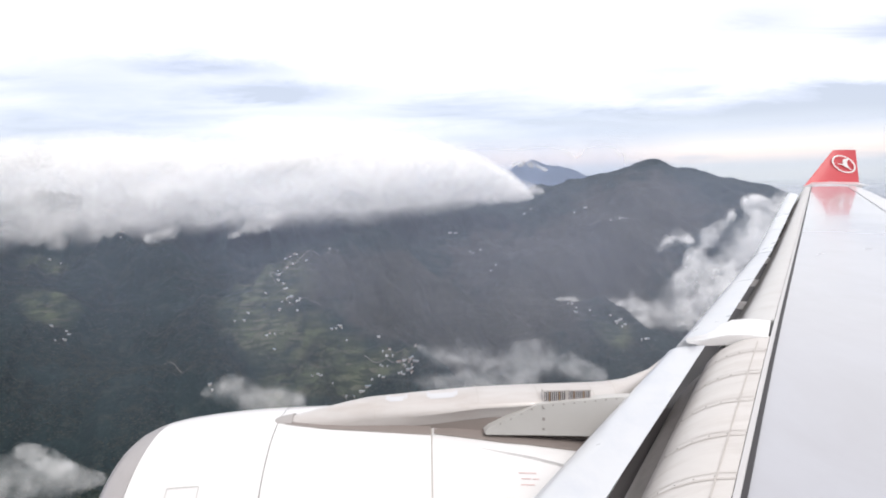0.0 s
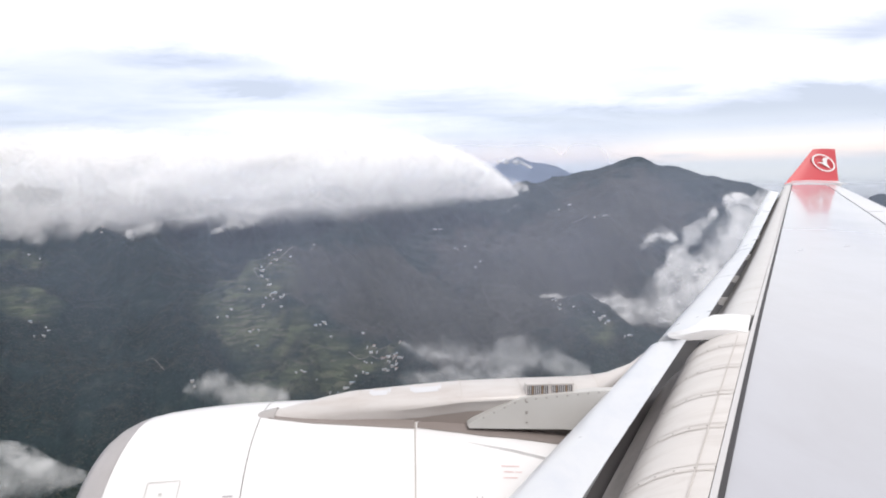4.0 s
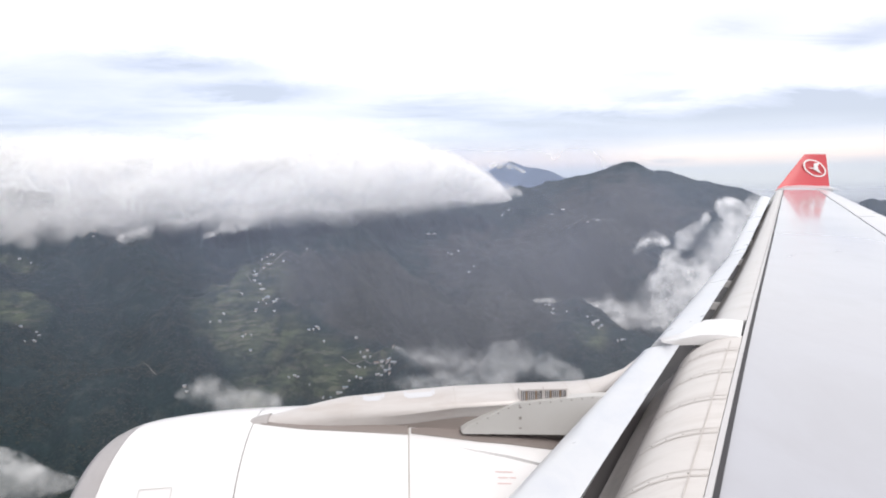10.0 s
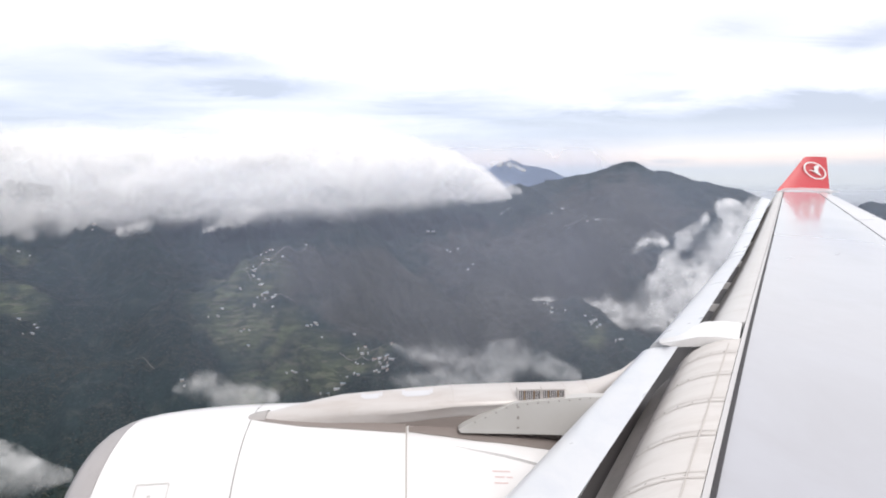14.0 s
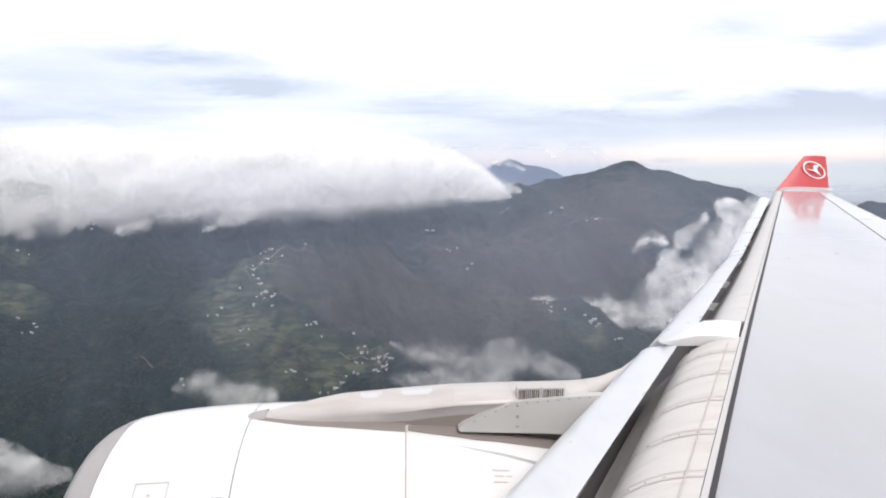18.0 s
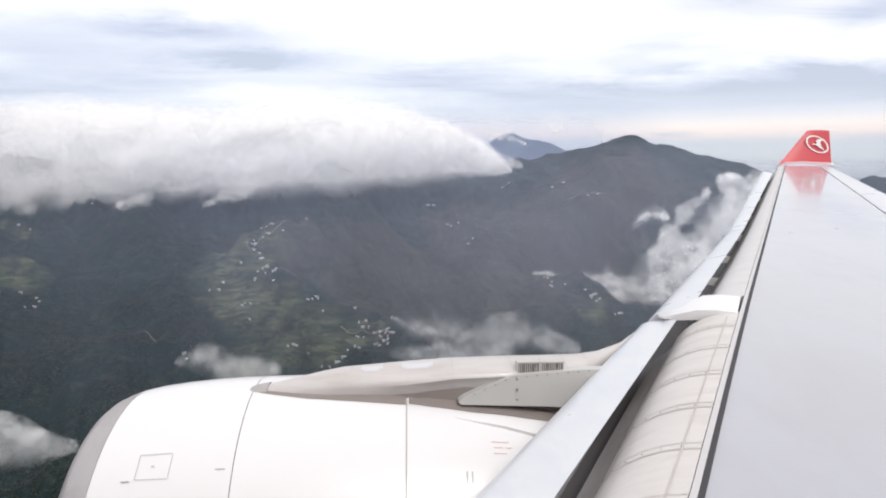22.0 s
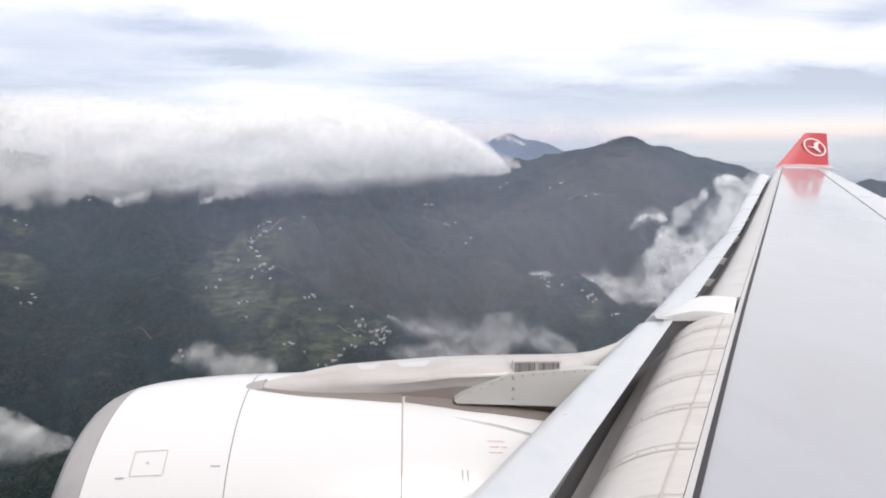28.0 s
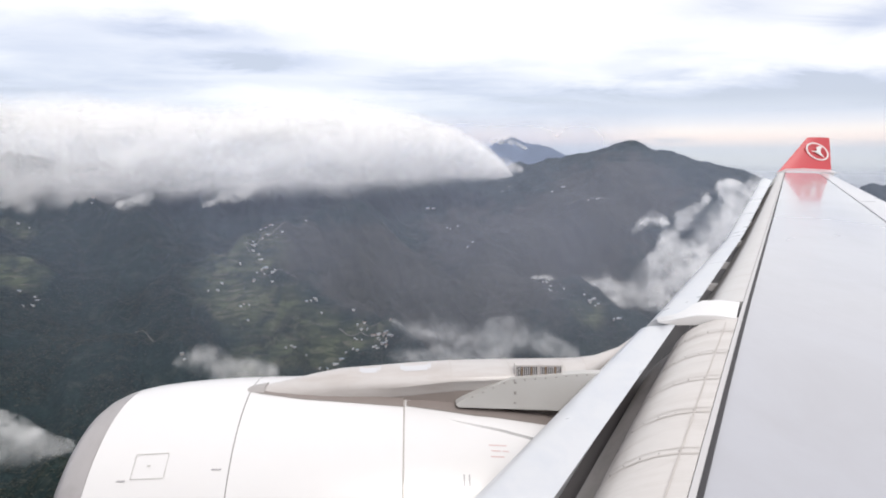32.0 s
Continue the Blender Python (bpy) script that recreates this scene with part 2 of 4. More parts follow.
def land_material():
    """Wooded slopes: dark crowns, drier brown ground and pale green terraces."""
    m = bpy.data.materials.new("wooded_slope")
    m.use_nodes = True
    n = Nodes(m.node_tree)
    b = m.node_tree.nodes["Principled BSDF"]
    at = n.add("ShaderNodeTexCoord").outputs["Object"]

    def share(name):
        a = n.add("ShaderNodeAttribute")
        a.attribute_name = name
        return a.outputs["Fac"]

    crowns = n.noise(at, 0.11, 4, 0.65)
    stands = n.noise(at, 0.012, 5, 0.6, 0.4)
    belts = n.noise(n.mapping(at, (1.0, 0.45, 1.6)), 0.0055, 4, 0.6)
    wood = n.ramp(crowns, [(0.30, (0.007, 0.014, 0.016)), (0.55, (0.013, 0.024, 0.025)), (0.75, (0.024, 0.037, 0.034))])
    dry = n.ramp(crowns, [(0.3, (0.026, 0.028, 0.028)), (0.7, (0.047, 0.048, 0.046))])
    bare = n.math("ADD", n.math("ADD", n.math("MULTIPLY", stands, 0.40), n.math("MULTIPLY", belts, 0.50)), n.math("MULTIPLY", n.math("SUBTRACT", share("dry"), 0.35), 0.30))
    col = n.mix(n.ramp(bare, [(0.42, (0, 0, 0)), (0.56, (1, 1, 1))]), wood, dry)
    # light scrub in streaks down the gullies
    scrub = n.ramp(n.noise(n.mapping(at, (1.0, 1.0, 0.35)), 0.030, 6, 0.68, 0.5), [(0.52, (0, 0, 0)), (0.70, (1, 1, 1))])
    col = n.mix(n.math("MULTIPLY", scrub, 0.40), col, (0.062, 0.068, 0.058, 1))
    # terraces: small plots of crops in steps round the slope
    field = share("field")
    wander = n.add("ShaderNodeVectorMath", {0: at, 1: n.add("ShaderNodeTexNoise", {"Vector": at, "Scale": 0.02, "Detail": 3.0}).outputs[1]})
    wander.operation = "ADD"
    patch = n.add("ShaderNodeTexVoronoi", {"Vector": n.mapping(wander.outputs[0], (0.8, 0.8, 5.0)), "Scale": 0.034}).outputs["Color"]
    tone = n.add("ShaderNodeSeparateColor", {0: patch}).outputs[0]
    crop = n.ramp(tone, [(0.0, (0.029, 0.037, 0.028)), (0.35, (0.048, 0.058, 0.040)), (0.70, (0.069, 0.081, 0.053)), (1.0, (0.090, 0.088, 0.069))])
    ripe = n.math("MULTIPLY", n.ramp(field, [(0.10, (0, 0, 0)), (0.80, (1, 1, 1))]), n.ramp(stands, [(0.36, (0.15, 0.15, 0.15)), (0.58, (1, 1, 1))]))
    col = n.mix(ripe, col, crop)
    m.node_tree.links.new(col, b.inputs["Base Color"])
    b.inputs["Roughness"].default_value = 0.9
    b.inputs["Specular IOR Level"].default_value = 0.15
    bm = n.add("ShaderNodeBump", {"Height": n.noise(at, 0.10, 5, 0.7), "Strength": 0.4, "Distance": 7.0})
    m.node_tree.links.new(bm.outputs[0], b.inputs["Normal"])
    return m


def mist_material(name, tint, cover, levels=None, until=0.0, since=None, torn=None, torn_at=0.016):
    """Cloud droplets or haze: light passes on and back alike, and a share of the view goes through. levels: (height,
    cover) from low to high, graded up a sheet to imitate the haze of distance; until: where it ends to the east; since:
    where it begins; torn, torn_at: how uneven it is, and how finely.
    """
    m = bpy.data.materials.new(name)
    m.use_nodes = True
    n = Nodes(m.node_tree)
    m.node_tree.nodes.clear()
    back, on = n.add("ShaderNodeBsdfDiffuse", {0: (*tint, 1)}), n.add("ShaderNodeBsdfTranslucent", {0: (*tint, 1)})
    both = n.add("ShaderNodeMixShader", {0: 0.5, 1: back.outputs[0], 2: on.outputs[0]}).outputs[0]
    at = n.add("ShaderNodeTexCoord").outputs["Object"]
    if torn:
        shreds = n.ramp(n.noise(at, torn_at, 6, 0.62, 0.8), [(torn[0], (0, 0, 0)), (torn[1], (1, 1, 1))])
        cover = n.math("MULTIPLY", shreds, cover)
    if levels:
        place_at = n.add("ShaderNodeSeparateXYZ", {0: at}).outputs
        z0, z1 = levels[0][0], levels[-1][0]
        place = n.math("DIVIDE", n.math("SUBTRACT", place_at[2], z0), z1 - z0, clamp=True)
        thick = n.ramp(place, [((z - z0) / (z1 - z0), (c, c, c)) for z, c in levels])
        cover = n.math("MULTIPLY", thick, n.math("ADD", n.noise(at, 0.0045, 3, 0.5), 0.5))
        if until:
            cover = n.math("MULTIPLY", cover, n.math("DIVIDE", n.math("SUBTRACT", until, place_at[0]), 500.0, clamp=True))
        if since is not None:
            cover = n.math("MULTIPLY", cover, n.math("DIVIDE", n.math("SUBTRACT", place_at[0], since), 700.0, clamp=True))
    thin = n.add("ShaderNodeMixShader", {0: cover, 1: n.add("ShaderNodeBsdfTransparent").outputs[0], 2: both}).outputs[0]
    n.add("ShaderNodeOutputMaterial", {0: thin})
    return m


M_LAND = land_material()
M_BANK = [mist_material("cloud_coat", (0.998, 0.995, 0.998), c, torn=(0.15, 0.60), torn_at=0.009) for c in (0.06, 0.08, 0.11, 0.14, 0.18, 0.22, 0.26, 0.30, 0.34)]
M_VEIL = [mist_material("mist_veil", (0.98, 0.98, 0.985), c, torn=(0.38, 0.66), torn_at=0.032) for c in (0.07, 0.10, 0.13, 0.17, 0.22, 0.27, 0.33)]
M_TUFT = [mist_material("cloud_wisp", (0.99, 0.985, 0.99), c, torn=(0.42, 0.68), torn_at=0.040) for c in (0.06, 0.09, 0.13, 0.17, 0.22, 0.28)]
M_WISP = [mist_material("mist_wisp", (0.98, 0.98, 0.985), c, torn=(0.36, 0.74), torn_at=0.030) for c in (0.035, 0.05, 0.07, 0.09, 0.11, 0.14)]
M_SKIRT = [mist_material("hanging_mist", (0.99, 0.985, 0.99), c, torn=(0.28, 0.62), torn_at=0.014) for c in (0.05, 0.08, 0.11, 0.14, 0.17, 0.20, 0.24)]

# ---- helpers for building ----


def mesh_of(name, verts, faces, mat, smooth=True):
    me = bpy.data.meshes.new(name)
    me.from_pydata([tuple(v) for v in verts], [], faces)
    me.materials.append(mat)
    me.update()
    if smooth:
        me.polygons.foreach_set("use_smooth", [True] * len(me.polygons))
        me.set_sharp_from_angle(angle=radians(38))
    return me


def part(name, me, parent, label=""):
    """One mesh object under a thing or a part."""
    ob = new(name, me)
    ob.parent = parent
    if label:
        ob["label"] = label
    return ob


def loft(sections, close_ring=False, caps=False):
    """Faces between sections of equal length."""
    n = len(sections[0])
    verts = [v for s in sections for v in s]
    faces = []
    for i in range(len(sections) - 1):
        for j in range(n if close_ring else n - 1):
            k = (j + 1) % n
            faces.append((i * n + j, i * n + k, (i + 1) * n + k, (i + 1) * n + j))
    if caps:
        faces.append(tuple(range(n - 1, -1, -1)))
        faces.append(tuple(range((len(sections) - 1) * n, len(sections) * n)))
    return verts, faces


def lerp(a, b, t):
    return [p + (q - p) * t for p, q in zip(a, b)]


def box(x0, x1, y0, y1, z0, z1):
    v = [(x, y, z) for x in (x0, x1) for y in (y0, y1) for z in (z0, z1)]
    return v, [(0, 1, 3, 2), (4, 6, 7, 5), (0, 4, 5, 1), (2, 3, 7, 6), (0, 2, 6, 4), (1, 5, 7, 3)]


def flat_strip(points, width, lift, mat, name):
    """A thin raised strip along points on the wing, width wide in x at the root and half that at the tip."""
    secs = []
    for x, y, z in points:
        width_x = width * (1 - 0.45 * y / 27.4)
        secs.append([(x, y, z - 0.01), (x, y, z + lift), (x + width_x, y, z + lift), (x + width_x, y, z - 0.01)])
    v, f = loft(secs, True, True)
    return mesh_of(name, v, f, mat, False)


# ---- the airliner: wing, slats, winglet, engine ----
WING_Y = [-2.0, 0.0, 4.13, 6.95, 10.8, 27.4, 32.0]
WING_Z = [-2.98, -2.66, -2.02, -1.62, -1.30, 0.12, 0.52]
REACH = np.linspace(-1.8, 1.8, 13)
TIP = 27.4


def wing_z(y):
    """Height of the upper skin along the front spar, dihedral and flex."""
    return float(np.mean(np.interp(y + REACH, WING_Y, WING_Z)))


def spar_x(y):
    return 1.97 + 0.600 * (y - 4.12)


def trail_x(y):
    """The wing's trailing edge."""
    return 17.76 + 0.465 * (y - 27.4) if y > 8.5 else 9.0 + 0.05 * (y - 8.5)


def hinge_x(y):
    """Front of the flaps and the aileron."""
    return 17.30 + 0.505 * (y - 27.4) if y > 8.5 else 7.75 + 0.05 * (y - 8.5)


airliner = tagged(new("airliner"), "white airliner in flight with grey wing and red winglet", "aircraft")

stations = [-0.4 + (TIP + 0.4) * i / 60 for i in range(61)]


def skin_section(y):
    x0, x1 = spar_x(y), hinge_x(y)
    c, z = x1 - x0, wing_z(y)
    top = [(x0 + c * s, y, z + 0.045 * c * s * (1 - s) - 0.012 * c * s) for s in [k / 10 for k in range(11)]]
    low = [(x0 + c * s, y, z - 0.10 * c - 0.06 + 0.07 * c * s) for s in (1.0, 0.6, 0.3, 0.0)]
    return top + low


v, f = loft([skin_section(y) for y in stations], True, True)
wing = part("wing", mesh_of("wing", v, f, M_WING), airliner, "smooth pale grey wing upper skin with faint stains and painted reflection blotches")


def trailing_panel(name, y0, y1, extra, label):
    secs = []
    for i in range(9):
        y = y0 + (y1 - y0) * i / 8
        x0, x1 = hinge_x(y) + 0.025, trail_x(y) + extra
        c = x0 - spar_x(y)
        z = wing_z(y) - 0.012 * c + 0.012
        secs.append([(x0, y, z), (x0 + (x1 - x0) * 0.5, y, z + 0.005), (x1, y, z - 0.035), (x1, y, z - 0.05), (x0 + (x1 - x0) * 0.4, y, z - 0.14), (x0, y, z - 0.12)])
    v, f = loft(secs, True, True)
    return part(name, mesh_of(name, v, f, M_TRAIL), airliner, label)


trailing_panel("aileron", 22.3, 26.6, 0.0, "white aileron along the wing's trailing edge")
trailing_panel("aileron", 17.7, 22.25, 0.0, "white aileron along the wing's trailing edge")
trailing_panel("flap", 8.7, 17.6, 0.35, "pale grey wing flap, retracted")
trailing_panel("flap", 0.6, 8.5, 0.35, "pale grey wing flap, retracted")

# dark seal and pale strip along the front spar
line = [(spar_x(y), y, wing_z(y)) for y in [0.4 + (TIP - 0.55) * i / 40 for i in range(41)]]
part("seal_strip", flat_strip([(x + 0.012 - 0.0016 * y, y, z) for x, y, z in line], 0.046, 0.018, M_SEAL, "seal_strip"), wing, "dark rubber seal line")
part("edge_strip", flat_strip([(x - 0.052, y, z) for x, y, z in line], 0.058, 0.012, M_STRIP, "edge_strip"), wing, "pale metal edge strip")


def nose_depth(y):
    """How far the fixed leading edge reaches ahead of the spar line."""
    return float(np.interp(y, [0.0, 4.4, 7.3, 7.75, 10.0, 12.5, 16.0, 24.0, 27.4], [0.86, 0.80, 0.76, 0.58, 0.46, 0.40, 0.37, 0.34, 0.32]))


def nose_section(y, forward=1.0):
    d, z, x = nose_depth(y) * forward, wing_z(y), spar_x(y) - 0.06
    out = []
    for k in range(9):
        u = math.sin(k / 8 * math.pi / 2)
        out.append((x - d * u, y, z - 0.62 * d * (1 - math.sqrt(max(0.0, 1 - u * u)))))
    out += [(x - d * 0.95, y, z - 0.80 * d), (x - 0.3 * d, y, z - 1.0 * d), (x, y, z - 1.0 * d)]
    return out


def leading_edge(y0, y1, n, mat, label):
    v, f = loft([nose_section(y0 + (y1 - y0) * i / n) for i in range(n + 1)], True, True)
    return part("leading_edge", mesh_of("leading_edge", v, f, mat), airliner, label)


nose_in = leading_edge(0.4, 7.15, 16, M_NOSE, "beige stained fixed leading edge behind the inboard slat")
nose_out = leading_edge(7.75, 26.9, 30, M_NOSE_OUT, "pale grey stained fixed leading edge behind the outboard slats")


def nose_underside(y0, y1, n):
    """The lower curve of the fixed leading edge, seen through the slat gap; its grey stands in for the gap's shade."""
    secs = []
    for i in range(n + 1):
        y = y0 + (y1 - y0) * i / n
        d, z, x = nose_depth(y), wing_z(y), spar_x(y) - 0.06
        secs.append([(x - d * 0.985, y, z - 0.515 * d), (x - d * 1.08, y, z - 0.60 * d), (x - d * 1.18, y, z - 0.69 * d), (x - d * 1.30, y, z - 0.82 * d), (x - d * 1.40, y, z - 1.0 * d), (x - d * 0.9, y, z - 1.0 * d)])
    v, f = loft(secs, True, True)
    part("leading_edge_underside", mesh_of("leading_edge_underside", v, f, M_UNDER), airliner, "grey stained underside of the leading edge with the gap's shade painted in")


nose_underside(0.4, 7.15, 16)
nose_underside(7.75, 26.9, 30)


def rib_line(y, lean, parent, width=0.011, mat=None):
    """A riveted joint across the fixed leading edge."""
    secs = []
    for k in range(8):
        yy = y + lean * k / 7
        a, b = nose_section(yy - width)[k], nose_section(yy + width)[k]
        secs.append([(a[0], a[1], a[2] + 0.004), (b[0], b[1], b[2] + 0.004)])
    v, f = loft(secs)
    part("joint_strip", mesh_of("joint_strip", v, f, mat or M_SEAM_WARM), parent)



M_RIVET = material("rivet_metal", (0.28, 0.26, 0.25), 0.5, spread=0.2)

for k in range(12):
    y = 0.9 + 0.58 * k
    if y < 7.0:
        rib_line(y, 0.10, nose_in)
        rib_line(y + 0.07, 0.10, nose_in, 0.004)
        for i in range(9):
            q = nose_section(y + 0.035 + 0.10 * i / 8)[min(7, i)]
            v, f = box(q[0] - 0.004, q[0] + 0.004, q[1] - 0.004, q[1] + 0.004, q[2] - 0.004, q[2] + 0.004)
            part("rivet", mesh_of("rivet", v, f, M_RIVET, False), nose_in)
for k in range(24):
    rib_line(8.3 + 0.78 * k, 0.08, nose_out, 0.006)
# a dark sheet behind the slats, the gap's shade put into its colour
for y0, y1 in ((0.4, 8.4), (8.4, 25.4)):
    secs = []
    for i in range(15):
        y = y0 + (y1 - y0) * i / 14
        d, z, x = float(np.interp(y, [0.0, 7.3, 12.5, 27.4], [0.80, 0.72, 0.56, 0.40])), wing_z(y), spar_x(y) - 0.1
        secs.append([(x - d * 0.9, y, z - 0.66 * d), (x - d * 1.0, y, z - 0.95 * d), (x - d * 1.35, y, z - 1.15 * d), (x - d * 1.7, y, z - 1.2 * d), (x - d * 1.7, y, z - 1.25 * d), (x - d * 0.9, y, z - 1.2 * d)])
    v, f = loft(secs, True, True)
    part("slat_gap_shade", mesh_of("slat_gap_shade", v, f, M_CAVITY_SHADE), airliner, "dark sheet standing in for the shade behind the slats")
long_seam = [(spar_x(y) - 0.245 + 0.008 * y, y, wing_z(y) - 0.004) for y in [0.4 + 6.6 * i / 14 for i in range(15)]]
part("long_seam", flat_strip(long_seam, 0.012, 0.004, M_SEAM_WARM, "long_seam"), nose_in)


def on_line(points, s):
    """A point at s along a polyline of points, s counted in its legs; runs on straight past the ends."""
    i = min(max(int(math.floor(s)), 0), len(points) - 2)
    return Vector(points[i]).lerp(Vector(points[i + 1]), s - i)


def slat_section(back, front):
    """A slat from its thin trailing edge over the rounded nose and back inside."""
    b, fr = Vector(back), Vector(front)
    d, lift = fr - b, Vector((0, 0, 1))
    c = d.length
    pts = [b, b + d * 0.2 + lift * 0.022 * c, b + d * 0.42 + lift * 0.042 * c, b + d * 0.62 + lift * 0.056 * c, b + d * 0.80 + lift * 0.055 * c, b + d * 0.93 + lift * 0.025 * c,
           fr + lift * -0.03 * c, fr - d * 0.01 - lift * 0.14 * c, fr - d * 0.07 - lift * 0.25 * c, fr - d * 0.22 - lift * 0.33 * c, b + d * 0.6 - lift * 0.22 * c, b + d * 0.3 - lift * 0.09 * c, b + d * 0.05 - lift * 0.02]
    return [tuple(p) for p in pts]


def slat(back_line, front_line, s0, s1, n, label):
    v, f = loft([slat_section(on_line(back_line, s0 + (s1 - s0) * i / n), on_line(front_line, s0 + (s1 - s0) * i / n)) for i in range(n + 1)], True, True)
    return part("slat", mesh_of("slat", v, f, M_SLAT), airliner, label)


IN_BACK = [(1.13, 4.32, -2.10), (3.02, 7.18, -1.72)]
IN_FRONT = [(0.67, 4.74, -2.29), (2.74, 7.62, -1.90)]
slat(IN_BACK, IN_FRONT, -1.15, 1.0, 14, "white inboard slat, drooped ahead of the leading edge")
OUT_BACK = [(3.57, 7.87, -1.60), (6.55, 12.57, -1.20), (13.40, 23.89, -0.205)]
OUT_FRONT = [(3.23, 8.25, -1.81), (6.42, 13.04, -1.36), (13.66, 25.16, -0.22)]
cuts = [-0.10, 0.5, 1.0, 1.25, 1.5, 1.74, 1.98]
for a, b in zip(cuts, cuts[1:]):
    slat(OUT_BACK, OUT_FRONT, a + 0.002, b - 0.002, 5, "white outboard slat, drooped ahead of the leading edge")


# the tracks that carry the outboard slats, across the dark gap
for y in (8.75, 9.9, 11.3, 13.2, 15.6, 18.8):
    q = nose_section(y)[8]
    v, f = loft([[(q[0] + 0.05, y + dy, q[2] - dz) for dy, dz in ((-0.05, 0.10), (0.05, 0.10), (0.05, 0.19), (-0.05, 0.19))],
                 [(q[0] - 0.10, y + dy + 0.03, q[2] - 0.02 - dz) for dy, dz in ((-0.06, 0.04), (0.06, 0.04), (0.06, 0.17), (-0.06, 0.17))],
                 [(q[0] - 0.26, y + dy + 0.06, q[2] - 0.03 - dz) for dy, dz in ((-0.045, 0.03), (0.045, 0.03), (0.045, 0.13), (-0.045, 0.13))]], True, True)
    part("slat_track", mesh_of("slat_track", v, f, M_STRIP, False), airliner, "pale metal slat track")


def cuff_section(t):
    """The fixed white cuff between the inboard and the outboard slats, over the pylon."""
    root = Vector(lerp((3.68, 7.10, -1.625), (4.02, 7.70, -1.56), t))
    mid = Vector(lerp((3.25, 7.19, -1.625), (3.60, 7.80, -1.575), t))
    nose = Vector(lerp((2.84, 7.27, -1.70), (3.06, 7.86, -1.79), t))
    down = Vector((0, 0, -1))
    return [tuple(p) for p in (root + down * 0.004, root.lerp(mid, 0.5) - down * 0.02, mid - down * 0.01, mid.lerp(nose, 0.6) + down * 0.005, nose, nose + down * 0.02 + Vector((0.03, 0, 0)), nose + down * 0.05 + Vector((0.2, 0, 0)), root + down * 0.08)]


v, f = loft([cuff_section(i / 6) for i in range(7)], True, True)
part("slat_cuff", mesh_of("slat_cuff", v, f, M_WHITE), airliner, "white fixed cuff between the slats above the engine pylon")

# wing tip and winglet
tip_z = wing_z(TIP)
tip_secs = []
for k in range(7):
    t = k / 6
    y = TIP - 0.35 + 0.75 * t
    lift = 0.13 * t * t
    x0, x1 = lerp((spar_x(TIP) - 0.62,), (16.02,), t)[0], 18.12
    z = tip_z + lift - 0.02
    tip_secs.append([(x0, y, z - 0.06), (x0 + 0.15, y, z + 0.02), (x0 + 0.9, y, z + 0.05), (x1, y, z - 0.01), (x1, y, z - 0.03), (x0 + 0.9, y, z - 0.14), (x0 + 0.15, y, z - 0.12)])
v, f = loft(tip_secs, True, True)
part("wing_tip", mesh_of("wing_tip", v, f, M_TRAIL), airliner, "white curved wing tip fairing")


def winglet_point(s, h):
    """s along the chord, h up the blade; the blade leans outboard."""
    le, te = lerp((15.90, 27.78, 0.22), (17.30, 28.30, 1.60), h), lerp((18.16, 27.78, 0.22), (18.30, 28.30, 1.60), h)
    return Vector(lerp(le, te, s))


wl = []
for i in range(8):
    h = -0.13 + 1.13 * i / 7
    ring = []
    for s, t in ((0, 0), (0.06, 0.5), (0.3, 1), (0.65, 0.7), (1, 0.08), (1, -0.08), (0.65, -0.7), (0.3, -1), (0.06, -0.5)):
        p = winglet_point(s, h)
        ring.append((p.x, p.y - t * 0.055 * (1 - 0.5 * h), p.z + t * 0.02))
    wl.append(ring)
v, f = loft(wl, True, True)
winglet = part("winglet", mesh_of("winglet", v, f, M_RED), airliner, "upright red winglet with a white oval emblem")

oval, n = [], 40
for i in range(n + 1):
    a = 2 * math.pi * i / n
    row = []
    for r in (1.0, 0.86):
        u, w = math.cos(a) * 0.50 * r, math.sin(a) * 0.36 * r
        p = winglet_point(0.58, 0.56)
        row.append((p.x + u, p.y - 0.125 + (w - u * 0.28) * 0.2, p.z + w - u * 0.28))
    oval.append(row)
v, f = loft(oval)
part("oval_ring", mesh_of("oval_ring", v, f, M_WHITE), winglet, "white oval ring")
c = winglet_point(0.58, 0.56)
shape = [(-0.26, 0.02), (-0.02, 0.02), (-0.04, 0.14), (0.05, 0.19), (0.20, 0.18), (0.12, 0.08), (0.13, -0.05), (0.26, -0.22), (0.08, -0.12), (-0.06, -0.03)]
v = [(c.x + 1.2 * x, c.y - 0.127 + z * 0.2, c.z + 1.2 * z) for x, z in shape]
part("emblem", mesh_of("emblem", v, [tuple(range(len(v)))], M_WHITE, False), winglet, "plain white emblem")
p0, p1 = winglet_point(0, -0.13), winglet_point(1, -0.13)
v, f = box(p0.x - 0.02, p1.x + 0.05, p0.y - 0.10, p0.y + 0.06, p0.z - 0.06, p0.z + 0.02)
part("root_band", mesh_of("root_band", v, f, M_WHITE, False), winglet, "white band at the winglet's root")

# engine: lip, inlet cowl, fan cowl, reverser cowl
ENG_Y, ENG_Z = 6.80, -3.78
SEG = 64


def ring_at(x, r, tilt=0.0):
    out = []
    for j in range(SEG):
        a = 2 * math.pi * j / SEG
        out.append((x + tilt * math.sin(a), ENG_Y + r * math.cos(a), ENG_Z + r * math.sin(a)))
    return out


engine = tagged(new("engine"), "")
engine.parent = airliner
engine["label"] = "white turbofan nacelle hung ahead of the wing"


def cowl(name, profile, mat, label):
    v, f = loft([ring_at(*p) for p in profile], True)
    return part(name, mesh_of(name, v, f, mat), engine, label)


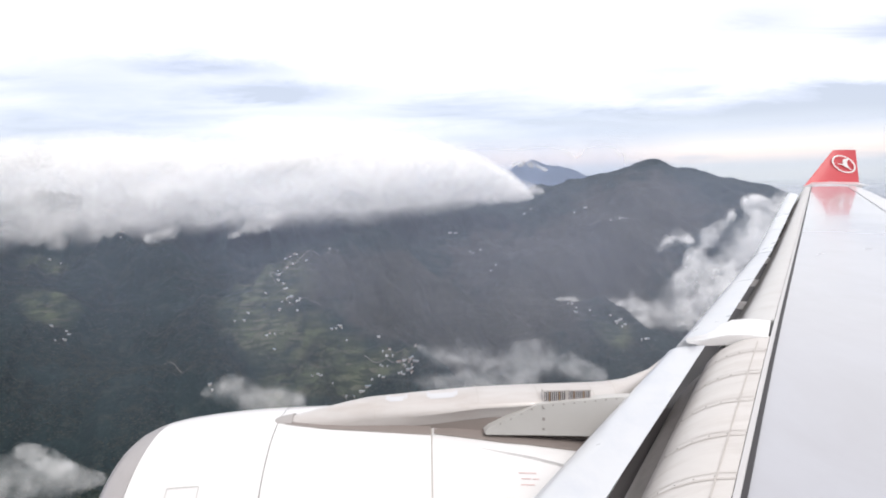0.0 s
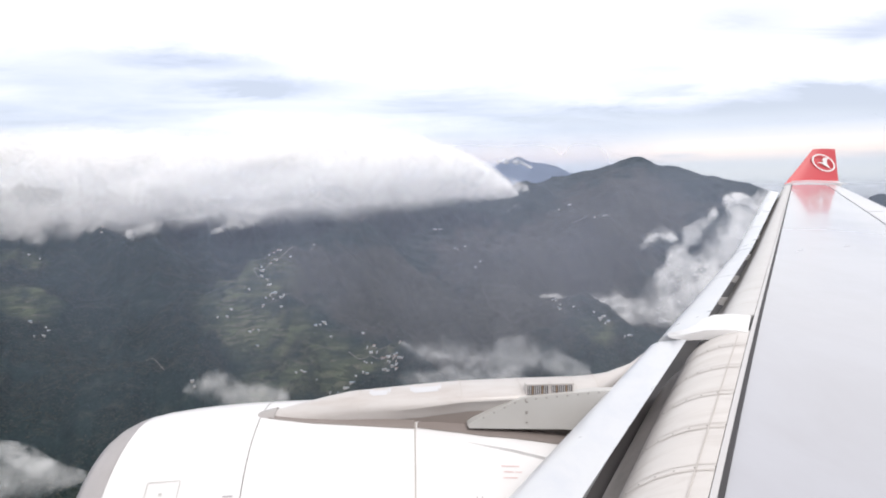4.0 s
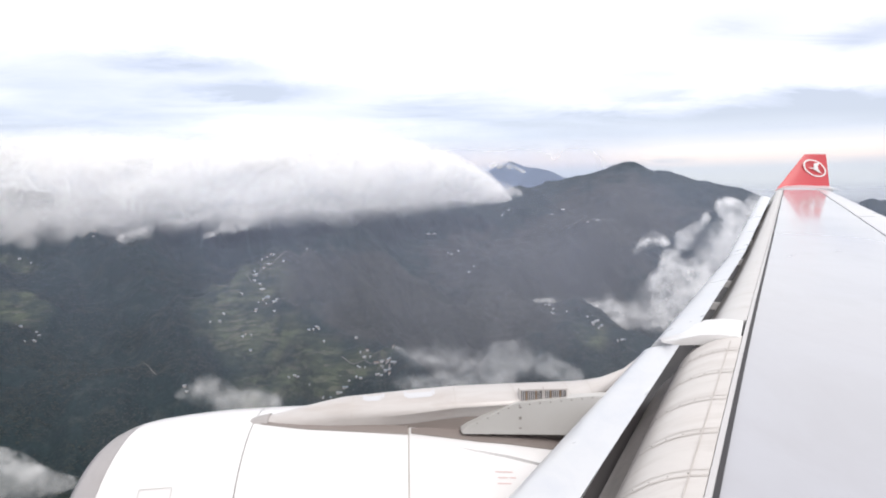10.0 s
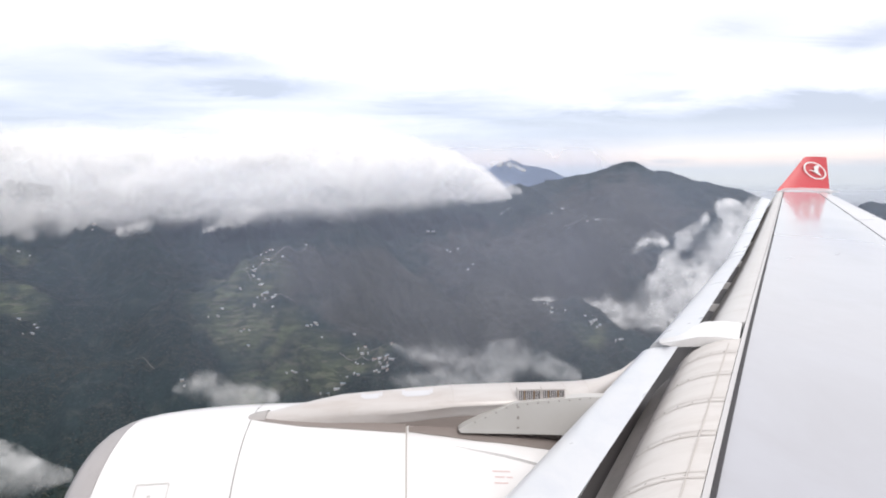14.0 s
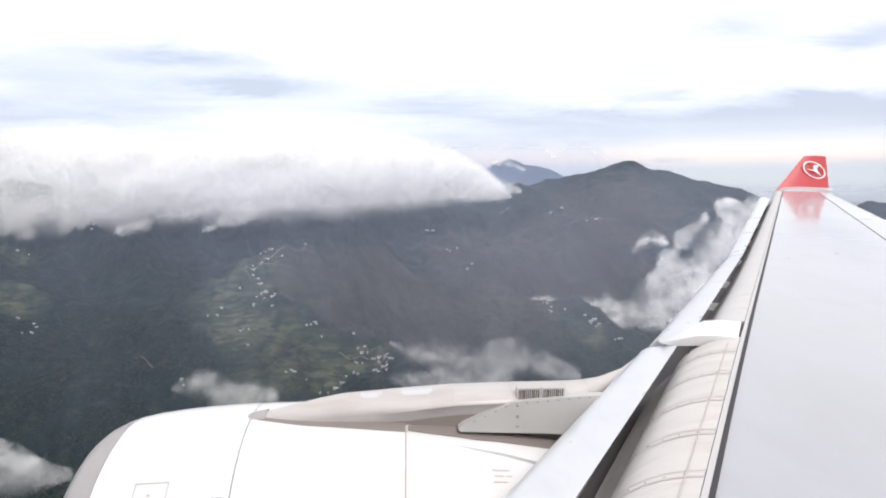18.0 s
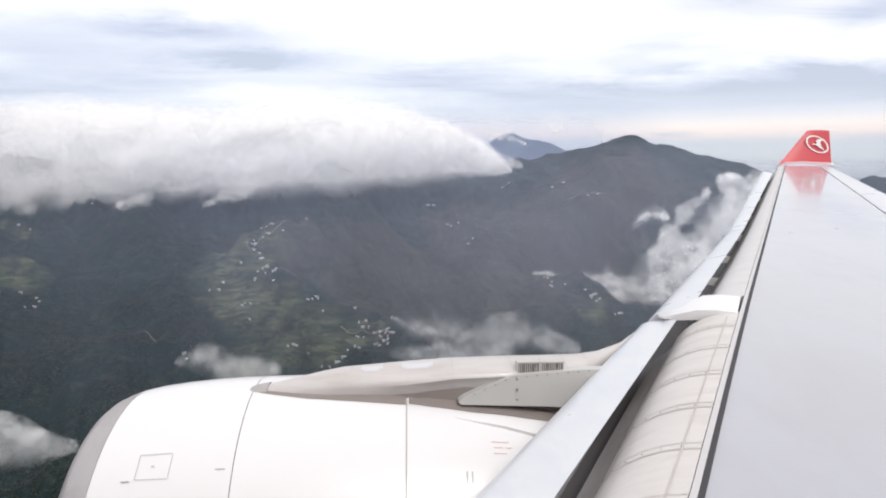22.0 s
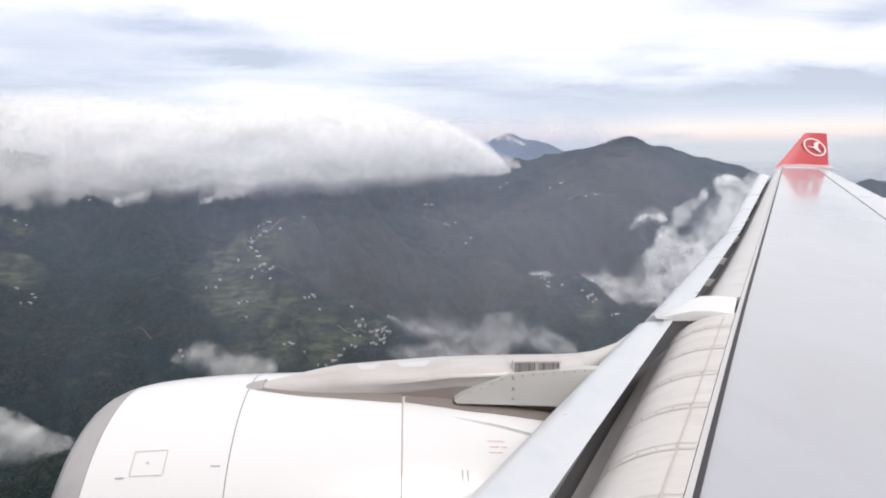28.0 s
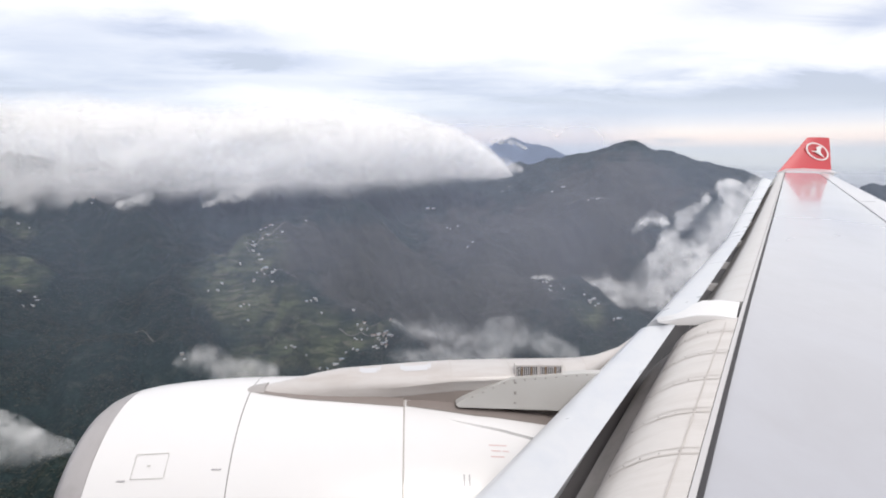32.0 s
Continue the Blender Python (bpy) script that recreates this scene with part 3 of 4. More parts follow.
cowl("inlet_lip", [(-2.2, 1.00), (-2.8, 1.02, 0.06), (-3.15, 1.06, 0.09), (-3.29, 1.10, 0.10), (-3.335, 1.15, 0.10), (-3.305, 1.22, 0.10), (-3.22, 1.29, 0.10), (-3.10, 1.345, 0.09), (-2.97, 1.387, 0.08)], M_LIP, "bare grey metal inlet lip")
inlet = cowl("inlet_cowl", [(-2.967, 1.387, 0.08), (-2.8, 1.422, 0.07), (-2.5, 1.460, 0.05), (-2.2, 1.487, 0.03), (-1.9, 1.504, 0.01), (-1.628, 1.513)], M_WHITE, "white inlet cowl")
fan = cowl("fan_cowl", [(-1.619, 1.513), (-1.2, 1.520), (-0.8, 1.521), (-0.4, 1.518), (-0.060, 1.510)], M_WHITE, "white fan cowl door")
rev = cowl("reverser_cowl", [(-0.047, 1.490), (0.4, 1.46), (0.9, 1.41), (1.4, 1.33), (2.0, 1.20), (2.6, 1.05), (2.9, 0.95), (2.9, 0.80), (2.3, 0.8)], M_WHITE, "white thrust reverser cowl")
v, f = loft([ring_at(-1.65, 1.506), ring_at(-1.60, 1.508)], True)
part("cowl_seam", mesh_of("cowl_seam", v, f, M_SEAM), engine, "dark joint between the cowl panels")
v, f = loft([ring_at(-0.09, 1.490), ring_at(0.0, 1.478)], True)
part("cowl_seam", mesh_of("cowl_seam", v, f, M_SEAM_WARM), engine)
fanface = [(-2.2, ENG_Y, ENG_Z)] + ring_at(-2.15, 1.03)
part("fan_face", mesh_of("fan_face", fanface, [(0, 1 + j, 1 + (j + 1) % SEG) for j in range(SEG)], M_CAVITY_SHADE, False), engine, "dark fan inside the inlet")


def cowl_mark(name, parent, x, ang, w, h, mat):
    """A small flat mark on the nacelle's skin: w along x, h round it, at an angle above the horizontal on the cabin side."""
    v = []
    for xx in (x, x + w):
        r = 0.004 + float(np.interp(xx, [-2.97, -2.8, -2.5, -2.2, -1.9, -1.628, -0.8, -0.06, -0.047, 0.4, 0.9, 1.4], [1.387, 1.422, 1.460, 1.487, 1.504, 1.513, 1.521, 1.510, 1.490, 1.46, 1.41, 1.33]))
        for a in (radians(180 - ang) - h / r / 2, radians(180 - ang) + h / r / 2):
            v.append((xx, ENG_Y + r * math.cos(a), ENG_Z + r * math.sin(a)))
    part(name, mesh_of(name, v, [(0, 1, 3, 2)], mat, False), parent)


for k, (dx, w) in enumerate(((0.0, 0.17), (0.02, 0.09), (0.13, 0.06), (0.01, 0.13))):
    cowl_mark("marking_bar", engine, 0.76 + dx, 55 - 2.4 * (k if k < 2 else k - 1), w, 0.011, M_MARK)
for dx in (0.0, 0.05):
    cowl_mark("marking_bar", engine, 0.50 + dx, 41, 0.012, 0.11, M_GREYMARK)
cowl_mark("latch_mark", engine, -1.78, 45, 0.09, 0.014, M_GREYMARK)
cowl_mark("latch_mark", engine, -2.62, 42, 0.08, 0.014, M_GREYMARK)
for x, ang, w, h in ((-2.50, 51.5, 0.30, 0.008), (-2.50, 42.5, 0.30, 0.008), (-2.50, 47, 0.008, 0.22), (-2.20, 47, 0.008, 0.22), (-2.37, 47, 0.03, 0.02)):
    cowl_mark("hatch_outline", engine, x, ang, w, h, M_PANEL)

# rail along the reverser cowl's upper edge
secs = []
for i in range(9):
    x = 0.35 + 0.14 * i
    r, a = float(np.interp(x, [0.4, 0.9, 1.4, 2.0], [1.46, 1.41, 1.33, 1.20])), radians(180 - 68 + 1.2 * i)
    pt = lambda rr, aa: (x, ENG_Y + rr * math.cos(aa), ENG_Z + rr * math.sin(aa))
    g = 0.03 * min(1.0, i / 4)
    secs.append([pt(r - 0.01, a + 0.035), pt(r + g, a + 0.025), pt(r + g, a - 0.005), pt(r - 0.01, a - 0.012)])
v, f = loft(secs, True, True)
part("cowl_rail", mesh_of("cowl_rail", v, f, M_WHITE), engine)

# pylon
PYL_Y = 6.68
PYL = [  # x, top height, half width, height of the widest line
    (-1.64, -2.285, 0.07, -2.36), (-1.50, -2.250, 0.12, -2.36), (-1.20, -2.180, 0.17, -2.34), (-0.95, -2.125, 0.20, -2.28), (-0.72, -2.085, 0.23, -2.23), (-0.36, -2.062, 0.27, -2.20), (0.0, -2.042, 0.30, -2.165),
    (0.42, -2.022, 0.31, -2.115), (1.02, -2.012, 0.31, -2.095), (1.60, -2.012, 0.30, -2.11), (1.82, -2.015, 0.24, -2.13), (2.07, -2.02, 0.14, -2.14), (2.39, -1.985, 0.08, -2.12), (2.66, -1.89, 0.05, -2.0)]


def pylon_line(x):
    """The pylon's middle: it runs out towards the wing's leading edge."""
    return float(np.interp(x, [1.5, 1.82, 2.07, 2.39, 2.66], [PYL_Y, 6.80, 6.97, 7.20, 7.42]))


def pylon_section(x, top, w, zw):
    out, mid = [], pylon_line(x)
    for k in range(15):
        a = math.pi * k / 14
        c, s = math.cos(a), math.sin(a)
        out.append((x, mid - w * math.copysign(abs(c) ** 0.85, c), zw + (top - zw) * abs(s) ** 0.85))
    tuck = min(1.0, max(0.0, (x + 0.9) / 0.8))
    waist = w * (1.0 - 0.30 * tuck)
    out += [(x, mid + waist, zw - 0.05 - 0.07 * tuck), (x, mid + waist, zw - 0.5), (x, mid - waist, zw - 0.5), (x, mid - waist, zw - 0.05 - 0.07 * tuck)]
    return out


v, f = loft([pylon_section(*p) for p in PYL], True, True)
pylon = part("pylon", mesh_of("pylon", v, f, M_PYLON), airliner, "beige weather-stained engine pylon with two grilles")
v, f = loft([pylon_section(x, t + 0.006, w + 0.006, z) for x, t, w, z in ((-1.70, -2.292, 0.10, -2.36), (-1.62, -2.262, 0.135, -2.37), (-1.48, -2.235, 0.150, -2.37))], True, True)
part("pylon_tip", mesh_of("pylon_tip", v, f, M_TIP), pylon, "grey tip of the pylon fairing")


def pylon_at(x):
    return [x] + [float(np.interp(x, [q[0] for q in PYL], [q[i] for q in PYL])) for i in (1, 2, 3)]


for x in (-0.62, 0.42, 1.03, 1.60, 1.86):
    secs = []
    for dx in (-0.006, 0.006):
        q = pylon_at(x + dx)
        secs.append(pylon_section(q[0], q[1] + 0.003, q[2] + 0.003, q[3])[:14])
    v, f = loft(secs)
    part("joint_strip", mesh_of("joint_strip", v, f, M_SEAM_WARM), pylon)
# flanks between the pylon and the cowl: grime, plus shade put into the brown
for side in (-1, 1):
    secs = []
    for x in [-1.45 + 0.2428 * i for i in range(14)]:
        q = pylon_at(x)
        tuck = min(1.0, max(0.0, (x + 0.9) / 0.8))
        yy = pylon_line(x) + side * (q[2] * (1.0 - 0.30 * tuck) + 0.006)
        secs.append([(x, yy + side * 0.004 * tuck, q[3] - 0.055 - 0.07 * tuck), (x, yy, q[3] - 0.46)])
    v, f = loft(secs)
    part("flank", mesh_of("flank", v, f, M_GRIME_SHADE), pylon, "grimy brown flank below the pylon's crest with shade painted in")
# dark strips where the pylon meets the cowls, painting in the shadow line there
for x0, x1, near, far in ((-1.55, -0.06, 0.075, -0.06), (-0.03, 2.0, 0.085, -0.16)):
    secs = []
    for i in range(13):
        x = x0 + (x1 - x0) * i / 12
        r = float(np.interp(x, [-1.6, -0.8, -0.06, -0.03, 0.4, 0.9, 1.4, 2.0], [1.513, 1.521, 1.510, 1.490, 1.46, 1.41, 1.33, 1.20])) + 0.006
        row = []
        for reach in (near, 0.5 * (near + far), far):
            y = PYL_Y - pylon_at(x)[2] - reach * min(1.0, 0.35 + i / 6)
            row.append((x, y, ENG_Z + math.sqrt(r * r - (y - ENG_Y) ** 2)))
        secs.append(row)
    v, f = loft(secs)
    part("pylon_joint_shadow", mesh_of("pylon_joint_shadow", v, f, M_GRIME_SHADE), pylon, "dark grimy strip with the shadow line between the pylon and the cowl painted in")
# pale patches along the pylon's crest
for x0, x1 in ((-0.52, -0.30), (-0.10, 0.22)):
    secs = []
    for x in (x0, x0 + 0.05, x1 - 0.05, x1):
        q = pylon_at(x)
        s = pylon_section(q[0], q[1] + 0.002, q[2] + 0.002, q[3])
        secs.append(s[6:9] if x in (x0, x1) else s[5:8])
    v, f = loft(secs)
    part("crest_patch", mesh_of("crest_patch", v, f, M_TRAIL), pylon, "white patch on the pylon's crest")

# grilles: frame and upright bars on the pylon's side
for gx in (1.085, 1.328):
    v, f = box(gx - 0.012, gx + 0.205, PYL_Y - 0.288, PYL_Y - 0.18, -2.080, -1.962)
    part("grille", mesh_of("grille", v, f, M_CAVITY_SHADE, False), pylon, "ventilation grille with upright bars")
    for x0, x1, z0, z1 in ((-0.022, 0.215, -2.097, -2.080), (-0.022, 0.215, -1.967, -1.952), (-0.022, -0.008, -2.08, -1.967), (0.200, 0.215, -2.08, -1.967)):
        v, f = box(gx + x0, gx + x1, PYL_Y - 0.300, PYL_Y - 0.2, z0 + 0.004, z1 + 0.004)
        part("grille_frame", mesh_of("grille_frame", v, f, M_PYLON, False), pylon)
    for k in range(10):
        x = gx + 0.002 + k * 0.0195
        v, f = box(x, x + 0.0068, PYL_Y - 0.299, PYL_Y - 0.28, -2.076, -1.963)
        part("grille_bar", mesh_of("grille_bar", v, f, M_RUST if k % 5 == 2 else M_STRIP, False), pylon)

# side fairing panel below the grilles
panel = [(0.467, -2.335), (0.52, -2.295), (1.012, -2.07), (1.722, -2.02), (1.95, -2.02), (1.95, -2.45), (1.414, -2.402), (0.489, -2.366)]
v = [(x, ENG_Y - 0.47, z) for x, z in panel] + [(x, ENG_Y - 0.35, z) for x, z in panel]
k = len(panel)
f = [tuple(range(k)), tuple(range(2 * k - 1, k - 1, -1))] + [(i, k + i, k + (i + 1) % k, (i + 1) % k) for i in range(k)]
part("side_panel", mesh_of("side_panel", v, f, M_PANEL, False), pylon, "riveted light grey fairing panel")
for k in range(12):
    x = 0.62 + k * 0.105
    z = -2.335 + (x - 0.467) * 0.45 if x < 1.02 else -2.10 + (x - 1.02) * 0.08
    v, f = box(x, x + 0.014, ENG_Y - 0.476, ENG_Y - 0.46, z, z + 0.014)
    part("rivet", mesh_of("rivet", v, f, M_RIVET, False), pylon)
for z in (-2.12, -2.22, -2.235, -2.33):
    v, f = box(1.045, 1.07, ENG_Y - 0.476, ENG_Y - 0.46, z, z + 0.016)
    part("rivet", mesh_of("rivet", v, f, M_RIVET, False), pylon)

# faint worn marks on the wing's skin
for x, y, w in ((6.95, 11.75, 0.05), (7.12, 11.9, 0.05), (8.15, 12.2, 0.10)):
    s = (x - spar_x(y)) / (hinge_x(y) - spar_x(y))
    c = hinge_x(y) - spar_x(y)
    z = wing_z(y) + 0.045 * c * s * (1 - s) - 0.012 * c * s + 0.003
    v, f = box(x, x + w, y, y + 0.30, z - 0.01, z)
    part("worn_mark", mesh_of("worn_mark", v, f, M_WORN, False), wing)

# the fuselage round the cabin, with the window that the camera looks through
FUS_Y, FUS_Z, FUS_R = -2.45, -0.75, 2.82


def fuselage_shell():
    xs = [-14, -10, -6, -3, -1.2, -0.33, 0.33, 1.2, 3, 6, 10, 14, 18]
    hole_lo, hole_hi = math.asin((-0.40 - FUS_Z) / FUS_R), math.asin((0.36 - FUS_Z) / FUS_R)
    angles = sorted([hole_lo, hole_hi] + [radians(a) for a in range(-180, 180, 12) if not hole_lo - 0.03 < radians(a) < hole_hi + 0.03])
    n, verts, faces = len(angles), [], []
    for r in (FUS_R, FUS_R - 0.08):
        for x in xs:
            verts += [(x, FUS_Y + r * math.cos(a), FUS_Z + r * math.sin(a)) for a in angles]
    half, hole = len(xs) * n, (5, angles.index(hole_lo))
    for i in range(len(xs) - 1):
        for j in range(n):
            k = (j + 1) % n
            q = (i * n + j, i * n + k, (i + 1) * n + k, (i + 1) * n + j)
            if (i, j) == hole:
                faces += [(q[a], q[(a + 1) % 4], q[(a + 1) % 4] + half, q[a] + half) for a in range(4)]
                continue
            faces += [q, tuple(v + half for v in reversed(q))]
    return verts, faces


v, f = fuselage_shell()
part("fuselage", mesh_of("fuselage", v, f, M_WHITE, False), airliner, "plain white fuselage wall with a cabin window")

# ---- land: wooded mountains round a deep valley, one sheet to the horizon ----


def lattice(ix, iy, iz, seed):
    h = (ix * 374761393 + iy * 668265263 + iz * 2147483647 + seed * 974634777) & 0xFFFFFFFF
    h = ((h ^ (h >> 13)) * 1274126177) & 0xFFFFFFFF
    return ((h ^ (h >> 16)) & 0xFFFF) / 65535.0


def value_noise(p, seed=0):
    """Smooth noise from 0 to 1 at the rows of p (n x 3)."""
    i = np.floor(p).astype(np.int64)
    t = p - i
    t = t * t * (3 - 2 * t)
    out = np.zeros(len(p))
    for dx in (0, 1):
        wx = t[:, 0] if dx else 1 - t[:, 0]
        for dy in (0, 1):
            wy = t[:, 1] if dy else 1 - t[:, 1]
            for dz in (0, 1):
                wz = t[:, 2] if dz else 1 - t[:, 2]
                out += wx * wy * wz * lattice(i[:, 0] + dx, i[:, 1] + dy, i[:, 2] + dz, seed)
    return out


def fbm(p, octaves, seed=0, ridged=False, gain=0.5):
    total, amp, norm = np.zeros(len(p)), 1.0, 0.0
    for k in range(octaves):
        v = value_noise(p, seed + k)
        if ridged:
            v = 1 - np.abs(2 * v - 1)
        total += amp * v
        norm += amp
        p, amp = p * 2.03 + 17.3, amp * gain
    return total / norm


RIDGES = [  # slope, crest points (x, y, height)
    (0.62, [(1030, 3095, 144), (1055, 3090, 147)]),
    (0.45, [(-1778, 1978, -2), (-1573, 2275, 7), (-897, 2896, 0), (-365, 3071, -12), (-65, 3140, -22), (179, 3160, -19), (371, 3170, -6), (494, 3170, 22), (712, 3160, 63), (856, 3130, 76), (959, 3110, 102), (1010, 3100, 121), (1048, 3090, 128), (1085, 3080, 120), (1136, 3070, 104), (1197, 3050, 95), (1253, 3020, 79), (1317, 2980, 52), (1396, 2920, 23), (1507, 2760, -15), (1610, 2480, -92), (1665, 2122, -201)]),
    (0.50, [(-448, 4290, 44), (-89, 4340, 96), (285, 4380, 157), (550, 4390, 188), (610, 4390, 221), (663, 4385, 244), (715, 4380, 221), (794, 4370, 157), (857, 4360, 131), (915, 4350, 120), (995, 4330, 82), (1260, 4059, -56)]),
    (0.45, [(2064, 3070, -166), (2154, 2990, -80), (2201, 2960, -79), (2314, 2887, -106), (2513, 2715, -185)]),
    (0.52, [(-185, 2560, -144), (-278, 2420, -157), (-353, 2300, -178), (-466, 2150, -201), (-519, 2000, -235), (-539, 1860, -274), (-534, 1720, -320), (-516, 1560, -378), (-514, 1400, -443)]),
    (0.55, [(-353, 2300, -178), (-362, 2060, -278), (-264, 1850, -379), (-126, 1700, -413), (-29, 1630, -409), (36, 1560, -434), (95, 1450, -482)]),
    (0.60, [(-58, 2786, -150), (160, 2450, -271), (285, 2250, -319), (410, 2130, -355), (486, 2010, -372), (545, 1930, -387), (608, 1830, -418), (651, 1720, -456)]),
    (0.55, [(1206, 2472, -181), (996, 2125, -345), (831, 1799, -480)]),
    (0.50, [(-1406, 2421, -139), (-1300, 1958, -234), (-1197, 1540, -308), (-1079, 1181, -388)]),
    (0.50, [(-1203, 2500, -142), (-1142, 2050, -220), (-1093, 1700, -311)]),
]


def land_height(x, y):
    """Height of the land at arrays x and y."""
    p = np.stack([x, y, np.zeros_like(x)], 1)
    warp = fbm(p / 420.0, 3, 40) - 0.5
    wx, wy = x + 150 * warp, y + 150 * (fbm(p / 420.0, 3, 60) - 0.5)
    tops = [np.full_like(x, -640.0) + 60 * fbm(p / 700.0, 3, 5)]
    for slope, crest in RIDGES:
        best = np.full_like(x, -1e9)
        for (ax, ay, az), (bx, by, bz) in zip(crest, crest[1:]):
            ux, uy = bx - ax, by - ay
            s = np.clip(((x - ax) * ux + (y - ay) * uy) / (ux * ux + uy * uy), 0, 1)
            d0 = np.hypot(x - ax - s * ux, y - ay - s * uy)
            d1 = np.hypot(wx - ax - s * ux, wy - ay - s * uy)
            d = d0 + (d1 - d0) * np.clip(d0 / 120.0, 0, 1)
            best = np.maximum(best, az + s * (bz - az) - slope * d * (1.0 - 0.12 * np.clip(d / 300, 0, 1)))
        tops.append(best)
    k = 12.0
    top = np.max(tops, axis=0)
    h = top + k * np.log(sum(np.exp((t - top) / k) for t in tops)) - k * 0.5
    gully = fbm(p / 330.0, 5, 80, True) - 0.62
    rough = fbm(p / 60.0, 3, 90, True) - 0.6
    lean = p + np.stack([0.35 * y + 90 * warp, np.zeros_like(x), np.zeros_like(x)], 1)
    spurs = fbm(lean / np.array((170.0, 620.0, 1.0)), 3, 120, True) - 0.60
    far = np.hypot(x, y)
    h += np.clip((far - 400) / 900, 0, 1) * (95 * gully + 16 * rough + 130 * spurs * np.clip((60 - h) / 160, 0.15, 1))
    # the side valley from which the cloud rises
    ax, ay, ux, uy = 470.0, 2230.0, 360.0, -230.0
    s = np.clip(((x - ax) * ux + (y - ay) * uy) / (ux * ux + uy * uy), 0, 1)
    h -= 150 * np.exp(-(((x - ax - s * ux) ** 2 + (y - ay - s * uy) ** 2) / 130.0 ** 2))
    # beyond the mountains the lowland fades out at the height of the horizon
    rim = np.clip((far - 4450) / 480, 0, 1) ** 1.5
    return h * (1 - rim) + rim * -60.0


FIELDS = [(-477, 1963, 110), (-491, 1825, 110), (-455, 1752, 110), (-368, 1742, 90), (-122, 1652, 70), (-234, 1628, 90), (-331, 1559, 100), (-1042, 1785, 70), (-1206, 2045, 60), (504, 1814, 50), (-256, 1687, 80)]
DRY = [(-45, 2130, 230), (-173, 1907, 130), (-264, 2050, 170), (221, 2029, 240), (91, 1917, 160), (561, 2334, 300), (370, 2432, 300), (800, 2600, 300)]


def build_land():
    inner = np.concatenate([np.linspace(-180, -50, 60, endpoint=False), np.linspace(-50, 48, 720, endpoint=False), np.linspace(48, 180, 60, endpoint=False)])
    radii = np.concatenate([np.linspace(40, 900, 26, endpoint=False), np.linspace(900, 1500, 110, endpoint=False), np.linspace(1500, 3350, 310, endpoint=False), np.linspace(3350, 4950, 70)])
    az, rr = np.meshgrid(np.radians(inner), radii)
    x, y = (rr * np.sin(az)).ravel(), (rr * np.cos(az)).ravel()
    z = land_height(x, y)
    na, nr = len(inner), len(radii)
    i = np.arange(nr - 1)[:, None] * na
    j = np.arange(na)[None, :]
    k = (j + 1) % na
    quads = np.stack([i + j, i + na + j, i + na + k, i + k], -1).reshape(-1, 4)
    n = na * nr
    co = np.concatenate([np.stack([x, y, z], 1), [[0, 0, z[:na].mean()]]])
    tris = np.stack([np.full(na, n), j.ravel(), k.ravel()], 1)
    me = bpy.data.meshes.new("ground")
    me.vertices.add(len(co))
    me.vertices.foreach_set("co", co.astype(np.float32).ravel())
    me.loops.add(quads.size + tris.size)
    me.loops.foreach_set("vertex_index", np.concatenate([quads.ravel(), tris.ravel()]).astype(np.int32))
    me.polygons.add(len(quads) + len(tris))
    starts = np.concatenate([np.arange(len(quads)) * 4, quads.size + np.arange(len(tris)) * 3])
    me.polygons.foreach_set("loop_start", starts.astype(np.int32))
    me.polygons.foreach_set("use_smooth", np.ones(len(starts), bool))
    me.update(calc_edges=True)
    field = np.zeros(len(co))
    for fx, fy, r in FIELDS:
        field = np.maximum(field, np.clip(1.4 - np.hypot(co[:, 0] - fx, co[:, 1] - fy) / r, 0, 1))
    me.attributes.new("field", "FLOAT", "POINT").data.foreach_set("value", field.astype(np.float32))
    dry = np.zeros(len(co))
    for fx, fy, r in DRY:
        dry = np.maximum(dry, np.clip(1.5 - np.hypot(co[:, 0] - fx, co[:, 1] - fy) / r, 0, 1))
    me.attributes.new("dry", "FLOAT", "POINT").data.foreach_set("value", dry.astype(np.float32))
    me.materials.append(M_LAND)
    ob = new("ground", me)
    return tagged(ob, "steep wooded mountainsides with terraced fields above a deep valley", "mountains", kind="structure")


ground = build_land()

# ---- clouds: many thin coats of mist, thicker inwards ----


def cloud_field(p, legs, squash, seed, wisp, grain, fill):
    """How far inside a cloud the points p lie: above 0 there is mist."""
    f = np.full(len(p), -9.0)
    for a, b in legs:
        u = (b - a)[:3] / squash
        w = (p - a[:3]) / squash
        t = np.clip(w @ u / (u @ u), 0, 1)
        f = np.maximum(f, 1 - np.linalg.norm(w - t[:, None] * u, axis=1) / (a[3] + t * (b[3] - a[3])))
    warp = np.stack([value_noise(p / (grain * 0.7) + 31 * k, 300 + seed + k) for k in range(3)], 1) - 0.5
    turb = fbm(p / (grain * np.array((1.15, 1.15, 0.85))) + seed + warp * 1.2, 5, 200 + seed, gain=0.56) - 0.5
    return f + turb * 3.4 * wisp - 0.05 + fill


def legs_of(chains):
    return [(np.array(p, float), np.array(q, float)) for c in chains for p, q in zip(c, c[1:])]


